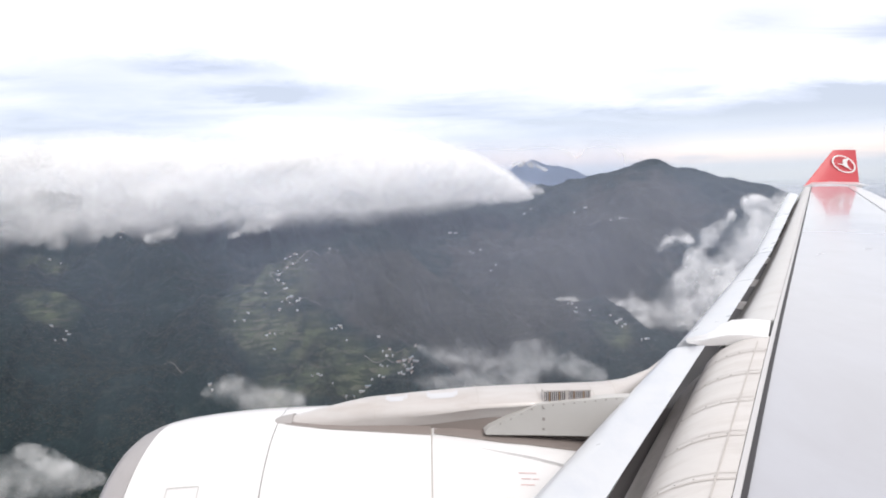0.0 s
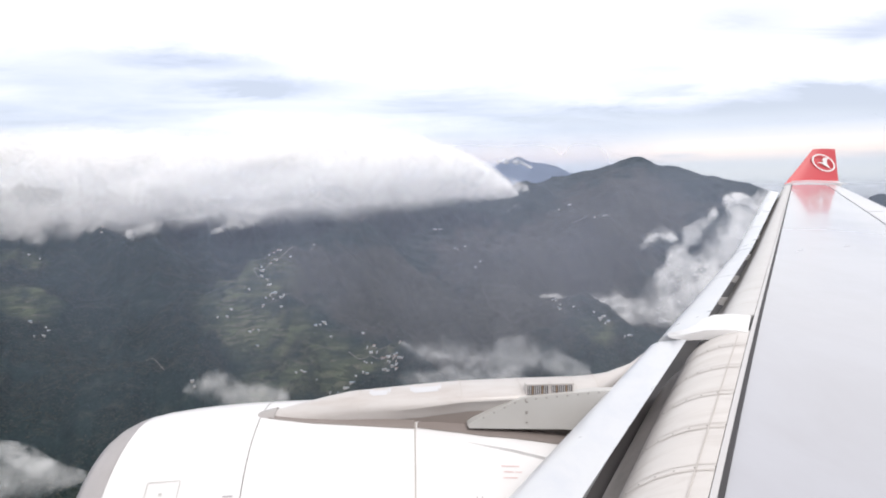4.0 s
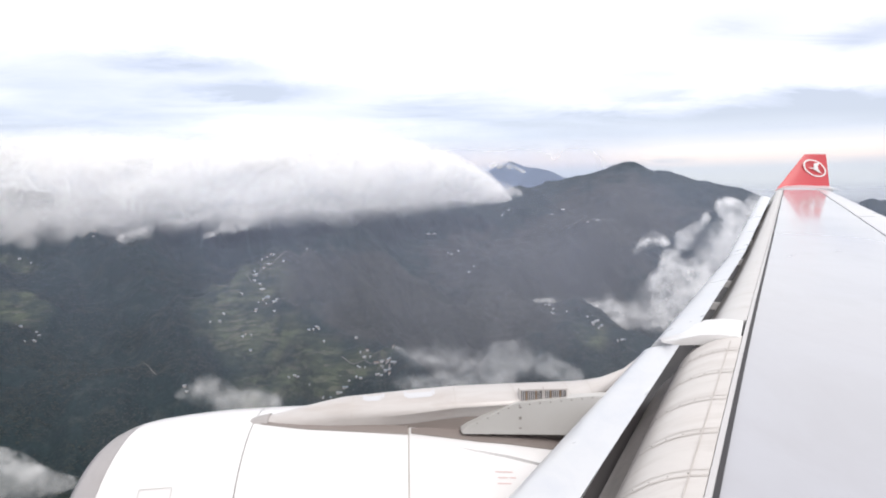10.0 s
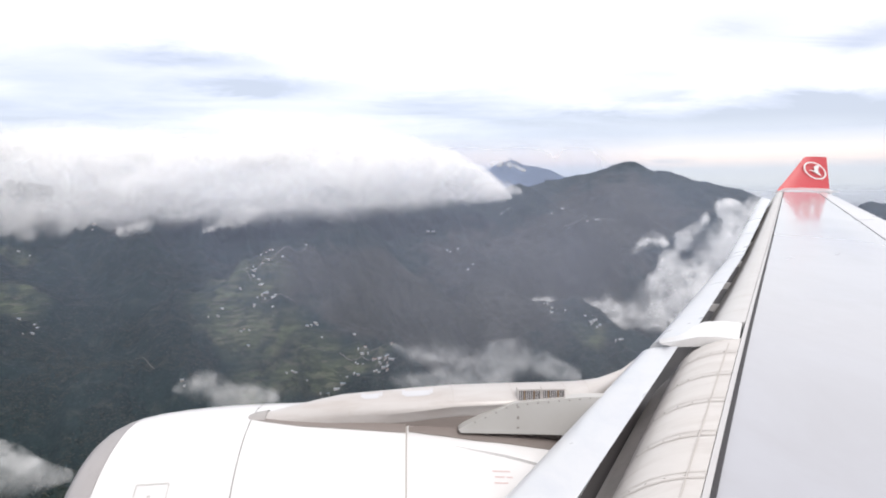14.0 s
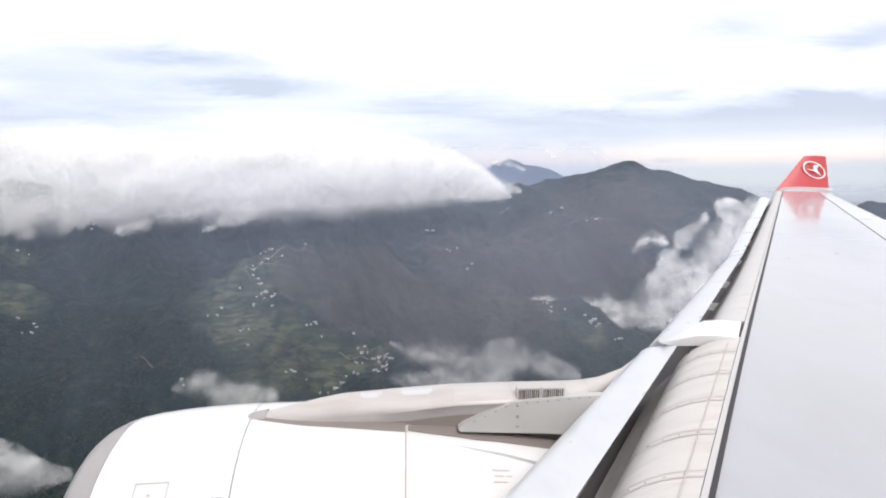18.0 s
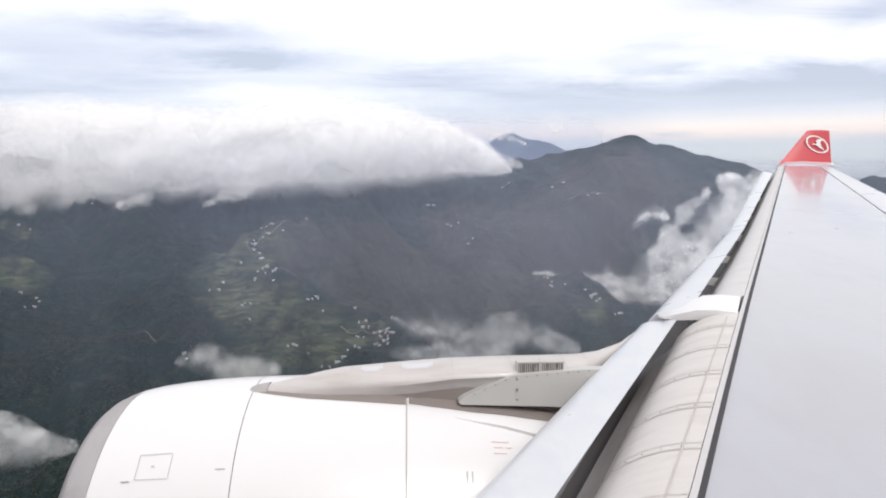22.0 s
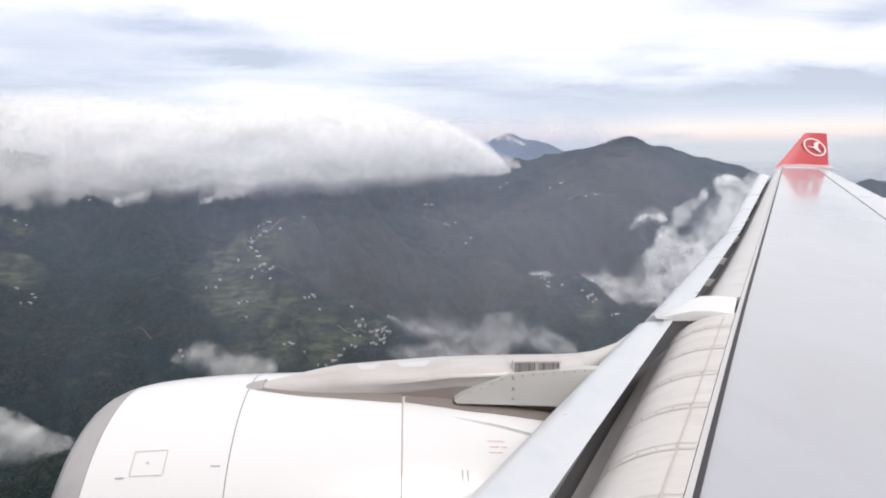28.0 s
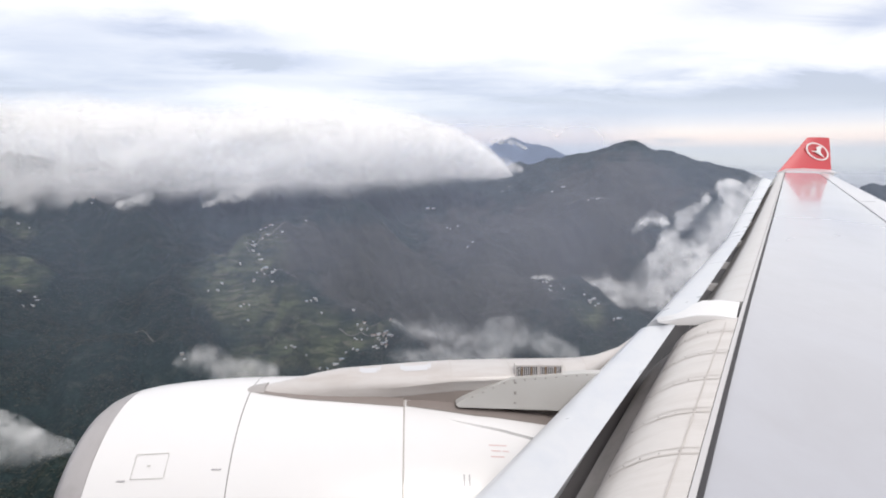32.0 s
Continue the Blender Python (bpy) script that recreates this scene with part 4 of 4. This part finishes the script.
def billows(name, parent, chain, legs, seed, wisp, flat, grain, fill, levels, along=10.0, around=120, smooth=2):
    """The body of a cloud round one chain: a dense core and thinner coats, each where the mist reaches a level. levels: (level, material)."""
    squash = np.array((1.0, 1.0, flat))
    pts = np.array(chain, float)
    first, last = pts[0] - pts[1], pts[-1] - pts[-2]
    grow = lambda p, d: np.array([*(p[:3] + d[:3] / np.linalg.norm(d[:3]) * p[3] * 1.2), p[3]])
    pts = np.vstack([grow(pts[0], first), pts, grow(pts[-1], last)])
    run = np.concatenate([[0], np.cumsum(np.linalg.norm(np.diff(pts[:, :3], axis=0), axis=1))])
    at = np.linspace(0, run[-1], int(run[-1] / along))
    c = np.stack([np.interp(at, run, pts[:, k]) for k in range(4)], 1)
    tan = np.gradient(c[:, :3], axis=0)
    for _ in range(30):
        tan[1:-1] = (tan[:-2] + tan[1:-1] + tan[2:]) / 3
    side = np.stack([tan[:, 1], -tan[:, 0], np.zeros(len(tan))], 1)
    side /= np.linalg.norm(side, axis=1)[:, None]
    a = np.linspace(0, 2 * math.pi, around, endpoint=False)
    way = side[:, None, :] * np.cos(a)[None, :, None] + np.array((0, 0, flat)) * np.sin(a)[None, :, None]
    steps = np.linspace(0, 1.45, 26)
    rows, n = len(c), len(c) * around
    val = np.stack([cloud_field((c[:, None, :3] + way * (c[:, 3, None, None] * s)).reshape(-1, 3), legs, squash, seed, wisp, grain, fill) for s in steps], 1)
    for level, mat in levels:
        out = val < level
        k = np.where(out.any(1), out.argmax(1), len(steps) - 1)
        before = np.maximum(k - 1, 0)
        va, vb = val[np.arange(n), before], val[np.arange(n), k]
        t = np.clip((va - level) / np.maximum(va - vb, 1e-6), 0, 1)
        r = (steps[before] + t * (steps[k] - steps[before])).reshape(rows, around)
        for _ in range(smooth):
            r = (r + np.roll(r, 1, 1) + np.roll(r, -1, 1)) / 3
            r[1:-1] = (r[:-2] + r[1:-1] + r[2:]) / 3
        co = c[:, None, :3] + way * (np.maximum(r, 0.002) * c[:, 3, None])[:, :, None]
        i, j = np.arange(rows - 1)[:, None] * around, np.arange(around)[None, :]
        j2 = (j + 1) % around
        quads = np.stack([i + j, i + j2, i + around + j2, i + around + j], -1).reshape(-1, 4)
        me = bpy.data.meshes.new(name)
        me.vertices.add(n)
        me.vertices.foreach_set("co", co.reshape(-1).astype(np.float32))
        me.loops.add(quads.size)
        me.loops.foreach_set("vertex_index", quads.astype(np.int32).ravel())
        me.polygons.add(len(quads))
        me.polygons.foreach_set("loop_start", np.arange(0, quads.size, 4, dtype=np.int32))
        me.polygons.foreach_set("use_smooth", np.ones(len(quads), bool))
        me.update(calc_edges=True)
        me.materials.append(mat)
        part(name, me, parent)


def cloud(name, chains, seed, label, mats, reach, wisp=1.0, flat=1.0, grain=80.0, fill=0.1, along=5.0, around=64, smooth=2):
    """A cloud along chains of (x, y, z, radius): coats of mist, the inner ones thicker, from reach[0] inwards to reach[1]."""
    ob = tagged(new(name), label, "cloud", kind="stuff")
    levels = [(reach[0] + (reach[1] - reach[0]) * k / max(1, len(mats) - 1), m) for k, m in enumerate(mats)]
    for k, chain in enumerate(chains):
        billows("billow", ob, chain, legs_of(chains), seed, wisp, flat, grain, fill, levels, along, around, smooth)
    return ob


BANK = [[(-1492, 1850, -23, 219), (-1461, 2150, -6, 234), (-1341, 2300, 20, 218), (-1137, 2380, 41, 200), (-870, 2450, 47, 193), (-577, 2500, 62, 188), (-269, 2560, 77, 193), (-53, 2600, 72, 169), (126, 2620, 58, 125), (262, 2630, 31, 80), (366, 2640, -4, 40)]]
cloud("cloud_bank", BANK, 3, "thick white cloud bank lying along the mountain ridge", M_BANK, (-0.03, 0.32), 0.22, 0.95, 230.0, 0.06, 12.0, 110, 6)
SKIRT = [[(-1399, 2150, -100, 93), (-1272, 2230, -104, 88), (-1143, 2300, -88, 71), (-1013, 2350, -67, 57), (-895, 2400, -28, 54)]]
cloud("cloud_tuft", SKIRT, 3, "soft mist hanging under the cloud bank", M_SKIRT, (0.0, 0.5), 0.5, 0.95, 120.0, 0.15, 7.0, 70)
TUFTS = [[(-951, 2180, -133, 17), (-905, 2200, -116, 28), (-875, 2250, -100, 19)], [(-705, 2300, -128, 10), (-649, 2330, -104, 24), (-588, 2360, -76, 32), (-497, 2400, -47, 33), (-383, 2450, -21, 30)], [(102, 2600, -7, 36), (259, 2600, -7, 40), (371, 2600, 16, 34), (428, 2600, 4, 18)], [(363, 2900, 129, 20), (451, 2900, 124, 22), (501, 2900, 104, 12)]]
cloud("cloud_tuft", TUFTS, 7, "torn wisp of cloud hanging below the bank", M_TUFT, (0.0, 0.6), 1.15, 0.9, 55.0, 0.16, 3.5, 56)
VALLEY = [[(405, 2110, -347, 11), (479, 2060, -363, 27), (578, 2020, -375, 45), (677, 1990, -383, 65), (766, 1990, -366, 79), (863, 1990, -295, 82), (950, 2010, -191, 69), (1011, 2030, -104, 49)], [(780, 2080, -289, 29), (829, 2090, -226, 40), (878, 2100, -171, 36), (947, 2110, -117, 31), (969, 2120, -80, 16)], [(772, 2200, -185, 19), (821, 2200, -158, 27), (860, 2190, -169, 19)], [(1035, 2080, -69, 39), (997, 2090, -48, 25), (1004, 2090, -22, 22), (1044, 2080, -29, 18)], [(1022, 2010, -174, 86), (1094, 2010, -138, 86), (1083, 2030, -68, 52)], [(827, 1960, -396, 67), (927, 1950, -342, 84), (1026, 1940, -272, 100)]]
cloud("valley_cloud", VALLEY, 11, "ragged white cloud rising out of the valley", M_VEIL, (0.0, 0.8), 0.95, 1.0, 75.0, 0.16, 3.5, 80)
LOW = [[(-33, 1500, -352, 18), (13, 1490, -369, 35), (84, 1480, -386, 43), (161, 1470, -395, 42), (239, 1470, -383, 42), (305, 1470, -394, 32), (377, 1470, -416, 15)], [(-25, 1410, -406, 24), (67, 1400, -415, 29), (191, 1400, -419, 29)]]
cloud("valley_cloud", LOW, 17, "low grey mist lying in the valley", M_WISP, (-0.15, 0.6), 0.9, 0.9, 55.0, 0.16, 3.0, 64)
MIST = [[(-427, 1200, -359, 10), (-394, 1200, -353, 21), (-357, 1195, -356, 29), (-315, 1190, -364, 27), (-259, 1190, -373, 16)]]
cloud("valley_cloud", MIST, 23, "small patch of mist on the wooded slope", M_WISP, (-0.15, 0.6), 0.9, 1.0, 40.0, 0.16, 2.5, 56)
NEAR = [[(-607, 900, -391, 31), (-557, 905, -394, 26), (-515, 910, -394, 17), (-483, 915, -394, 7)], [(-601, 930, -355, 8), (-561, 920, -364, 13), (-532, 915, -379, 11)]]
cloud("valley_cloud", NEAR, 29, "torn white cloud below the aircraft's engine", M_WISP, (-0.15, 0.6), 0.9, 1.0, 42.0, 0.16, 2.5, 64)


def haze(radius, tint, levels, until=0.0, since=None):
    """A tinted see-through sheet bent round the valley, standing in for the air's haze."""
    m = mist_material("blue_haze_sheet", tint, 0.1, levels, until, since=since)
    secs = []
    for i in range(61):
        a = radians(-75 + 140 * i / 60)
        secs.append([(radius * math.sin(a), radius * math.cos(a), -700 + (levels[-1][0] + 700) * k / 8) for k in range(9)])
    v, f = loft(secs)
    return tagged(new("haze", mesh_of("haze", v, f, m)), "thin blue tinted sheet standing in for the valley's haze", "haze", kind="stuff")


# cover graded with height on each sheet imitates the haze of distance
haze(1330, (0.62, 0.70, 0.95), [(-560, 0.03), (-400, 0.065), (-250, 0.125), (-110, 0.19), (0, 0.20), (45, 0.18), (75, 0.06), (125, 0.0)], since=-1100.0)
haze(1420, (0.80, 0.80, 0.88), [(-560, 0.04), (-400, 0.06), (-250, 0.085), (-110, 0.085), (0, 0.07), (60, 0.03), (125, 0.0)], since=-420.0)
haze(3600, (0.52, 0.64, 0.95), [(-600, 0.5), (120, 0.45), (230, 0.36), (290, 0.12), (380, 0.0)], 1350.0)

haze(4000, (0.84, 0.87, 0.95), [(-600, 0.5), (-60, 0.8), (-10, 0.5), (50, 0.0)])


# ---- woods: crowns standing on the nearer slopes ----


def woods(count, seed):
    """Uneven tree crowns over the slopes, thinner where the fields lie; nobody could count them."""
    rng = np.random.default_rng(seed)
    az, r = np.radians(rng.uniform(-36, 40, count * 3)), 1150 + 1300 * rng.random(count * 3) ** 0.8
    x, y = r * np.sin(az), r * np.cos(az)
    p = np.stack([x, y, np.zeros_like(x)], 1)
    stand = fbm(p / 90.0, 3, 500)
    open_land = np.zeros(len(x))
    for fx, fy, fr in FIELDS:
        open_land = np.maximum(open_land, np.clip(1.3 - np.hypot(x - fx, y - fy) / fr, 0, 1))
    keep = rng.random(len(x)) < np.clip((stand - 0.33 - 0.30 * open_land) / 0.30, 0, 1)
    x, y = x[keep][:count], y[keep][:count]
    z = land_height(x, y)
    n = len(x)
    wide, tall = rng.uniform(1.8, 4.0, n), rng.uniform(0.9, 2.2, n)
    ring = [(1, 0, 0.45), (0, 1, 0.5), (-1, 0, 0.4), (0, -1, 0.5), (0, 0, 1.0), (0, 0, -0.1)]
    co = np.zeros((n, 6, 3))
    for k, (dx, dy, dz) in enumerate(ring):
        co[:, k, 0] = x + wide * (dx + rng.uniform(-0.3, 0.3, n))
        co[:, k, 1] = y + wide * (dy + rng.uniform(-0.3, 0.3, n))
        co[:, k, 2] = z + tall * (dz + rng.uniform(-0.12, 0.12, n))
    tri = np.array([(0, 1, 4), (1, 2, 4), (2, 3, 4), (3, 0, 4), (1, 0, 5), (2, 1, 5), (3, 2, 5), (0, 3, 5)])
    idx = (np.arange(n)[:, None, None] * 6 + tri[None]).reshape(-1, 3)
    me = bpy.data.meshes.new("woods")
    me.vertices.add(6 * n)
    me.vertices.foreach_set("co", co.astype(np.float32).ravel())
    me.loops.add(idx.size)
    me.loops.foreach_set("vertex_index", idx.astype(np.int32).ravel())
    me.polygons.add(len(idx))
    me.polygons.foreach_set("loop_start", np.arange(0, idx.size, 3, dtype=np.int32))
    me.polygons.foreach_set("use_smooth", np.ones(len(idx), bool))
    me.update(calc_edges=True)
    m = bpy.data.materials.new("tree_crowns")
    m.use_nodes = True
    nn = Nodes(m.node_tree)
    b = m.node_tree.nodes["Principled BSDF"]
    rand = nn.add("ShaderNodeNewGeometry").outputs["Random Per Island"]
    m.node_tree.links.new(nn.ramp(rand, [(0.0, (0.028, 0.037, 0.034)), (0.6, (0.042, 0.050, 0.044)), (1.0, (0.058, 0.064, 0.052))]), b.inputs["Base Color"])
    b.inputs["Roughness"].default_value = 0.9
    b.inputs["Specular IOR Level"].default_value = 0.1
    me.materials.append(m)
    return tagged(new("woods", me), "dark green woods covering the mountainsides", "trees", kind="stuff")


woods(60000, 71)

# ---- villages: small pale houses along the spurs ----


def house_mesh_walls(w, d, h):
    v, f = box(-w / 2, w / 2, -d / 2, d / 2, -4.0, h)
    v += [(-w / 2, 0, h + d * 0.28), (w / 2, 0, h + d * 0.28)]
    f += [(1, 8, 3), (5, 7, 9)]
    return v, f


def house_mesh_roof(w, d, h):
    e, t = 0.6, 0.3
    ridge, eave = h + d * 0.30, h - 0.1
    v = []
    for x in (-w / 2 - e, w / 2 + e):
        v += [(x, -d / 2 - e, eave), (x, 0, ridge + 0.2), (x, d / 2 + e, eave), (x, d / 2 + e, eave + t), (x, 0, ridge + 0.2 + t), (x, -d / 2 - e, eave + t)]
    f = [(0, 1, 4, 5), (1, 2, 3, 4), (11, 10, 7, 6), (10, 9, 8, 7)] + [(i, i + 6, (i + 1) % 6 + 6, (i + 1) % 6) for i in range(6)]
    return v, f


M_WALLS = [material("house_wall", c, 0.7, spread=0.2, grain=0.6) for c in ((0.34, 0.33, 0.32), (0.25, 0.24, 0.235), (0.27, 0.25, 0.225))]
M_ROOFS = [material("house_roof", c, 0.5, spread=0.25, grain=0.5) for c in ((0.33, 0.35, 0.37), (0.23, 0.25, 0.27), (0.22, 0.15, 0.125), (0.21, 0.26, 0.31))]
M_PANE = material("dark_window", (0.04, 0.05, 0.06), 0.2, spread=0.2)
SIZES = [(7.2, 3.2, 1.6), (7.8, 3.5, 2.4), (5.2, 2.8, 1.4), (15, 3.8, 1.7)]
LABELS = ["small pale hillside house with a light metal roof", "two-storey pale house with a metal roof among trees", "tiny pale hut with a metal roof on the slope", "long pale low building with a light metal roof"]
VILLAGES = [  # x, y, spread, houses
    (-1063, 2187, 19, 2), (-1200, 2096, 19, 2), (-464, 2018, 18, 6), (-433, 2079, 19, 4), (-347, 2206, 14, 3), (-460, 1959, 12, 4), (-440, 1918, 14, 5), (-480, 1907, 8, 1), (-444, 1887, 9, 2),
    (-528, 1740, 5, 1), (-500, 1772, 8, 2), (-442, 1777, 5, 1), (-448, 1757, 8, 3), (-396, 1890, 12, 3), (-263, 1791, 12, 4), (-252, 1767, 7, 1), (-148, 1762, 7, 1), (-139, 1679, 16, 4),
    (-108, 1648, 12, 4), (-85, 1615, 12, 6), (-56, 1592, 11, 6), (-62, 1582, 11, 4), (-87, 1580, 8, 2), (-266, 1570, 12, 4), (-159, 1583, 11, 3), (-172, 1578, 8, 2), (-210, 1554, 14, 2),
    (-505, 1448, 5, 2), (-1001, 1746, 14, 2), (-961, 1685, 14, 3), (48, 2724, 19, 2), (165, 2543, 16, 3), (214, 2350, 11, 2), (405, 2834, 16, 2), (622, 2702, 22, 2), (699, 2468, 22, 2),
    (424, 2062, 12, 4), (449, 1968, 12, 4), (525, 1860, 11, 4), (536, 1841, 8, 2), (585, 1762, 12, 4),
]


def build_houses():
    rng = random.Random(8)
    firsts = {}
    for vx, vy, spread, count in VILLAGES:
        for _ in range(count):
            x, y = vx + rng.gauss(0, spread), vy + rng.gauss(0, spread)
            kind, wall, roof = rng.choice((0, 0, 0, 1, 2, 2, 2, 3)), rng.randrange(3), rng.choice((0, 0, 0, 1, 1, 2, 3))
            turn = rng.choice((0, 10, -15, 20, 160, 75)) + rng.uniform(-12, 12)
            z = float(land_height(np.array([x]), np.array([y]))[0])
            m = pose(x, y, z + 1.2, 0, 0, turn)
            key = (kind, wall, roof)
            if key in firsts:
                copy_thing(firsts[key], m)
                continue
            w, d, h = SIZES[kind]
            house = tagged(new("house"), LABELS[kind], "house", "hillside houses")
            v, f = house_mesh_walls(w, d, h)
            part("wall", mesh_of("wall", v, f, M_WALLS[wall], False), house)
            v, f = house_mesh_roof(w, d, h)
            part("roof", mesh_of("roof", v, f, M_ROOFS[roof], False), house)
            for k in range(max(2, int(w // 4))):
                x0 = -w / 2 + (k + 0.5) * w / max(2, int(w // 4))
                v, f = box(x0 - 0.5, x0 + 0.5, -d / 2 - 0.05, -d / 2 + 0.1, 0.8, 1.9)
                part("window", mesh_of("window", v, f, M_PANE, False), house)
            house.matrix_basis = m
            firsts[key] = house


build_houses()


# ---- roads: narrow pale tracks along the spurs ----
M_ROAD = material("pale_dirt_road", (0.125, 0.120, 0.112), 0.9, spread=0.3, grain=0.3)


def road(points, width):
    """A track laid on the land through points (x, y)."""
    secs = []
    for (ax, ay), (bx, by) in zip(points, points[1:]):
        n = max(2, int(math.hypot(bx - ax, by - ay) / 9))
        for i in range(n):
            x, y = ax + (bx - ax) * i / n, ay + (by - ay) * i / n
            x += 10 * math.sin(y * 0.045 + x * 0.02)
            y += 8 * math.sin(x * 0.05)
            dx, dy = bx - ax, by - ay
            k = width / 2 / math.hypot(dx, dy)
            left, right = (x - dy * k, y + dx * k), (x + dy * k, y - dx * k)
            zs = land_height(np.array([left[0], right[0]]), np.array([left[1], right[1]]))
            z = float(zs.max()) + 0.4
            secs.append([(*left, z - 3), (*left, z), (*right, z), (*right, z - 3)])
    v, f = loft(secs, True, True)
    return tagged(new("road", mesh_of("road", v, f, M_ROAD, False)), "narrow pale dirt road winding over the wooded slope", "road", kind="structure")


road([(-334, 2190), (-399, 2090), (-450, 2050), (-490, 1965), (-467, 1945)], 2.6)
road([(-443, 1921), (-400, 1905), (-328, 1865)], 2.4)
road([(-675, 1610), (-626, 1554), (-580, 1503)], 3.0)
road([(591, 2563), (656, 2480), (720, 2500), (806, 2565)], 3.2)
road([(-183, 1691), (-123, 1664), (-85, 1625), (-48, 1586)], 2.6)
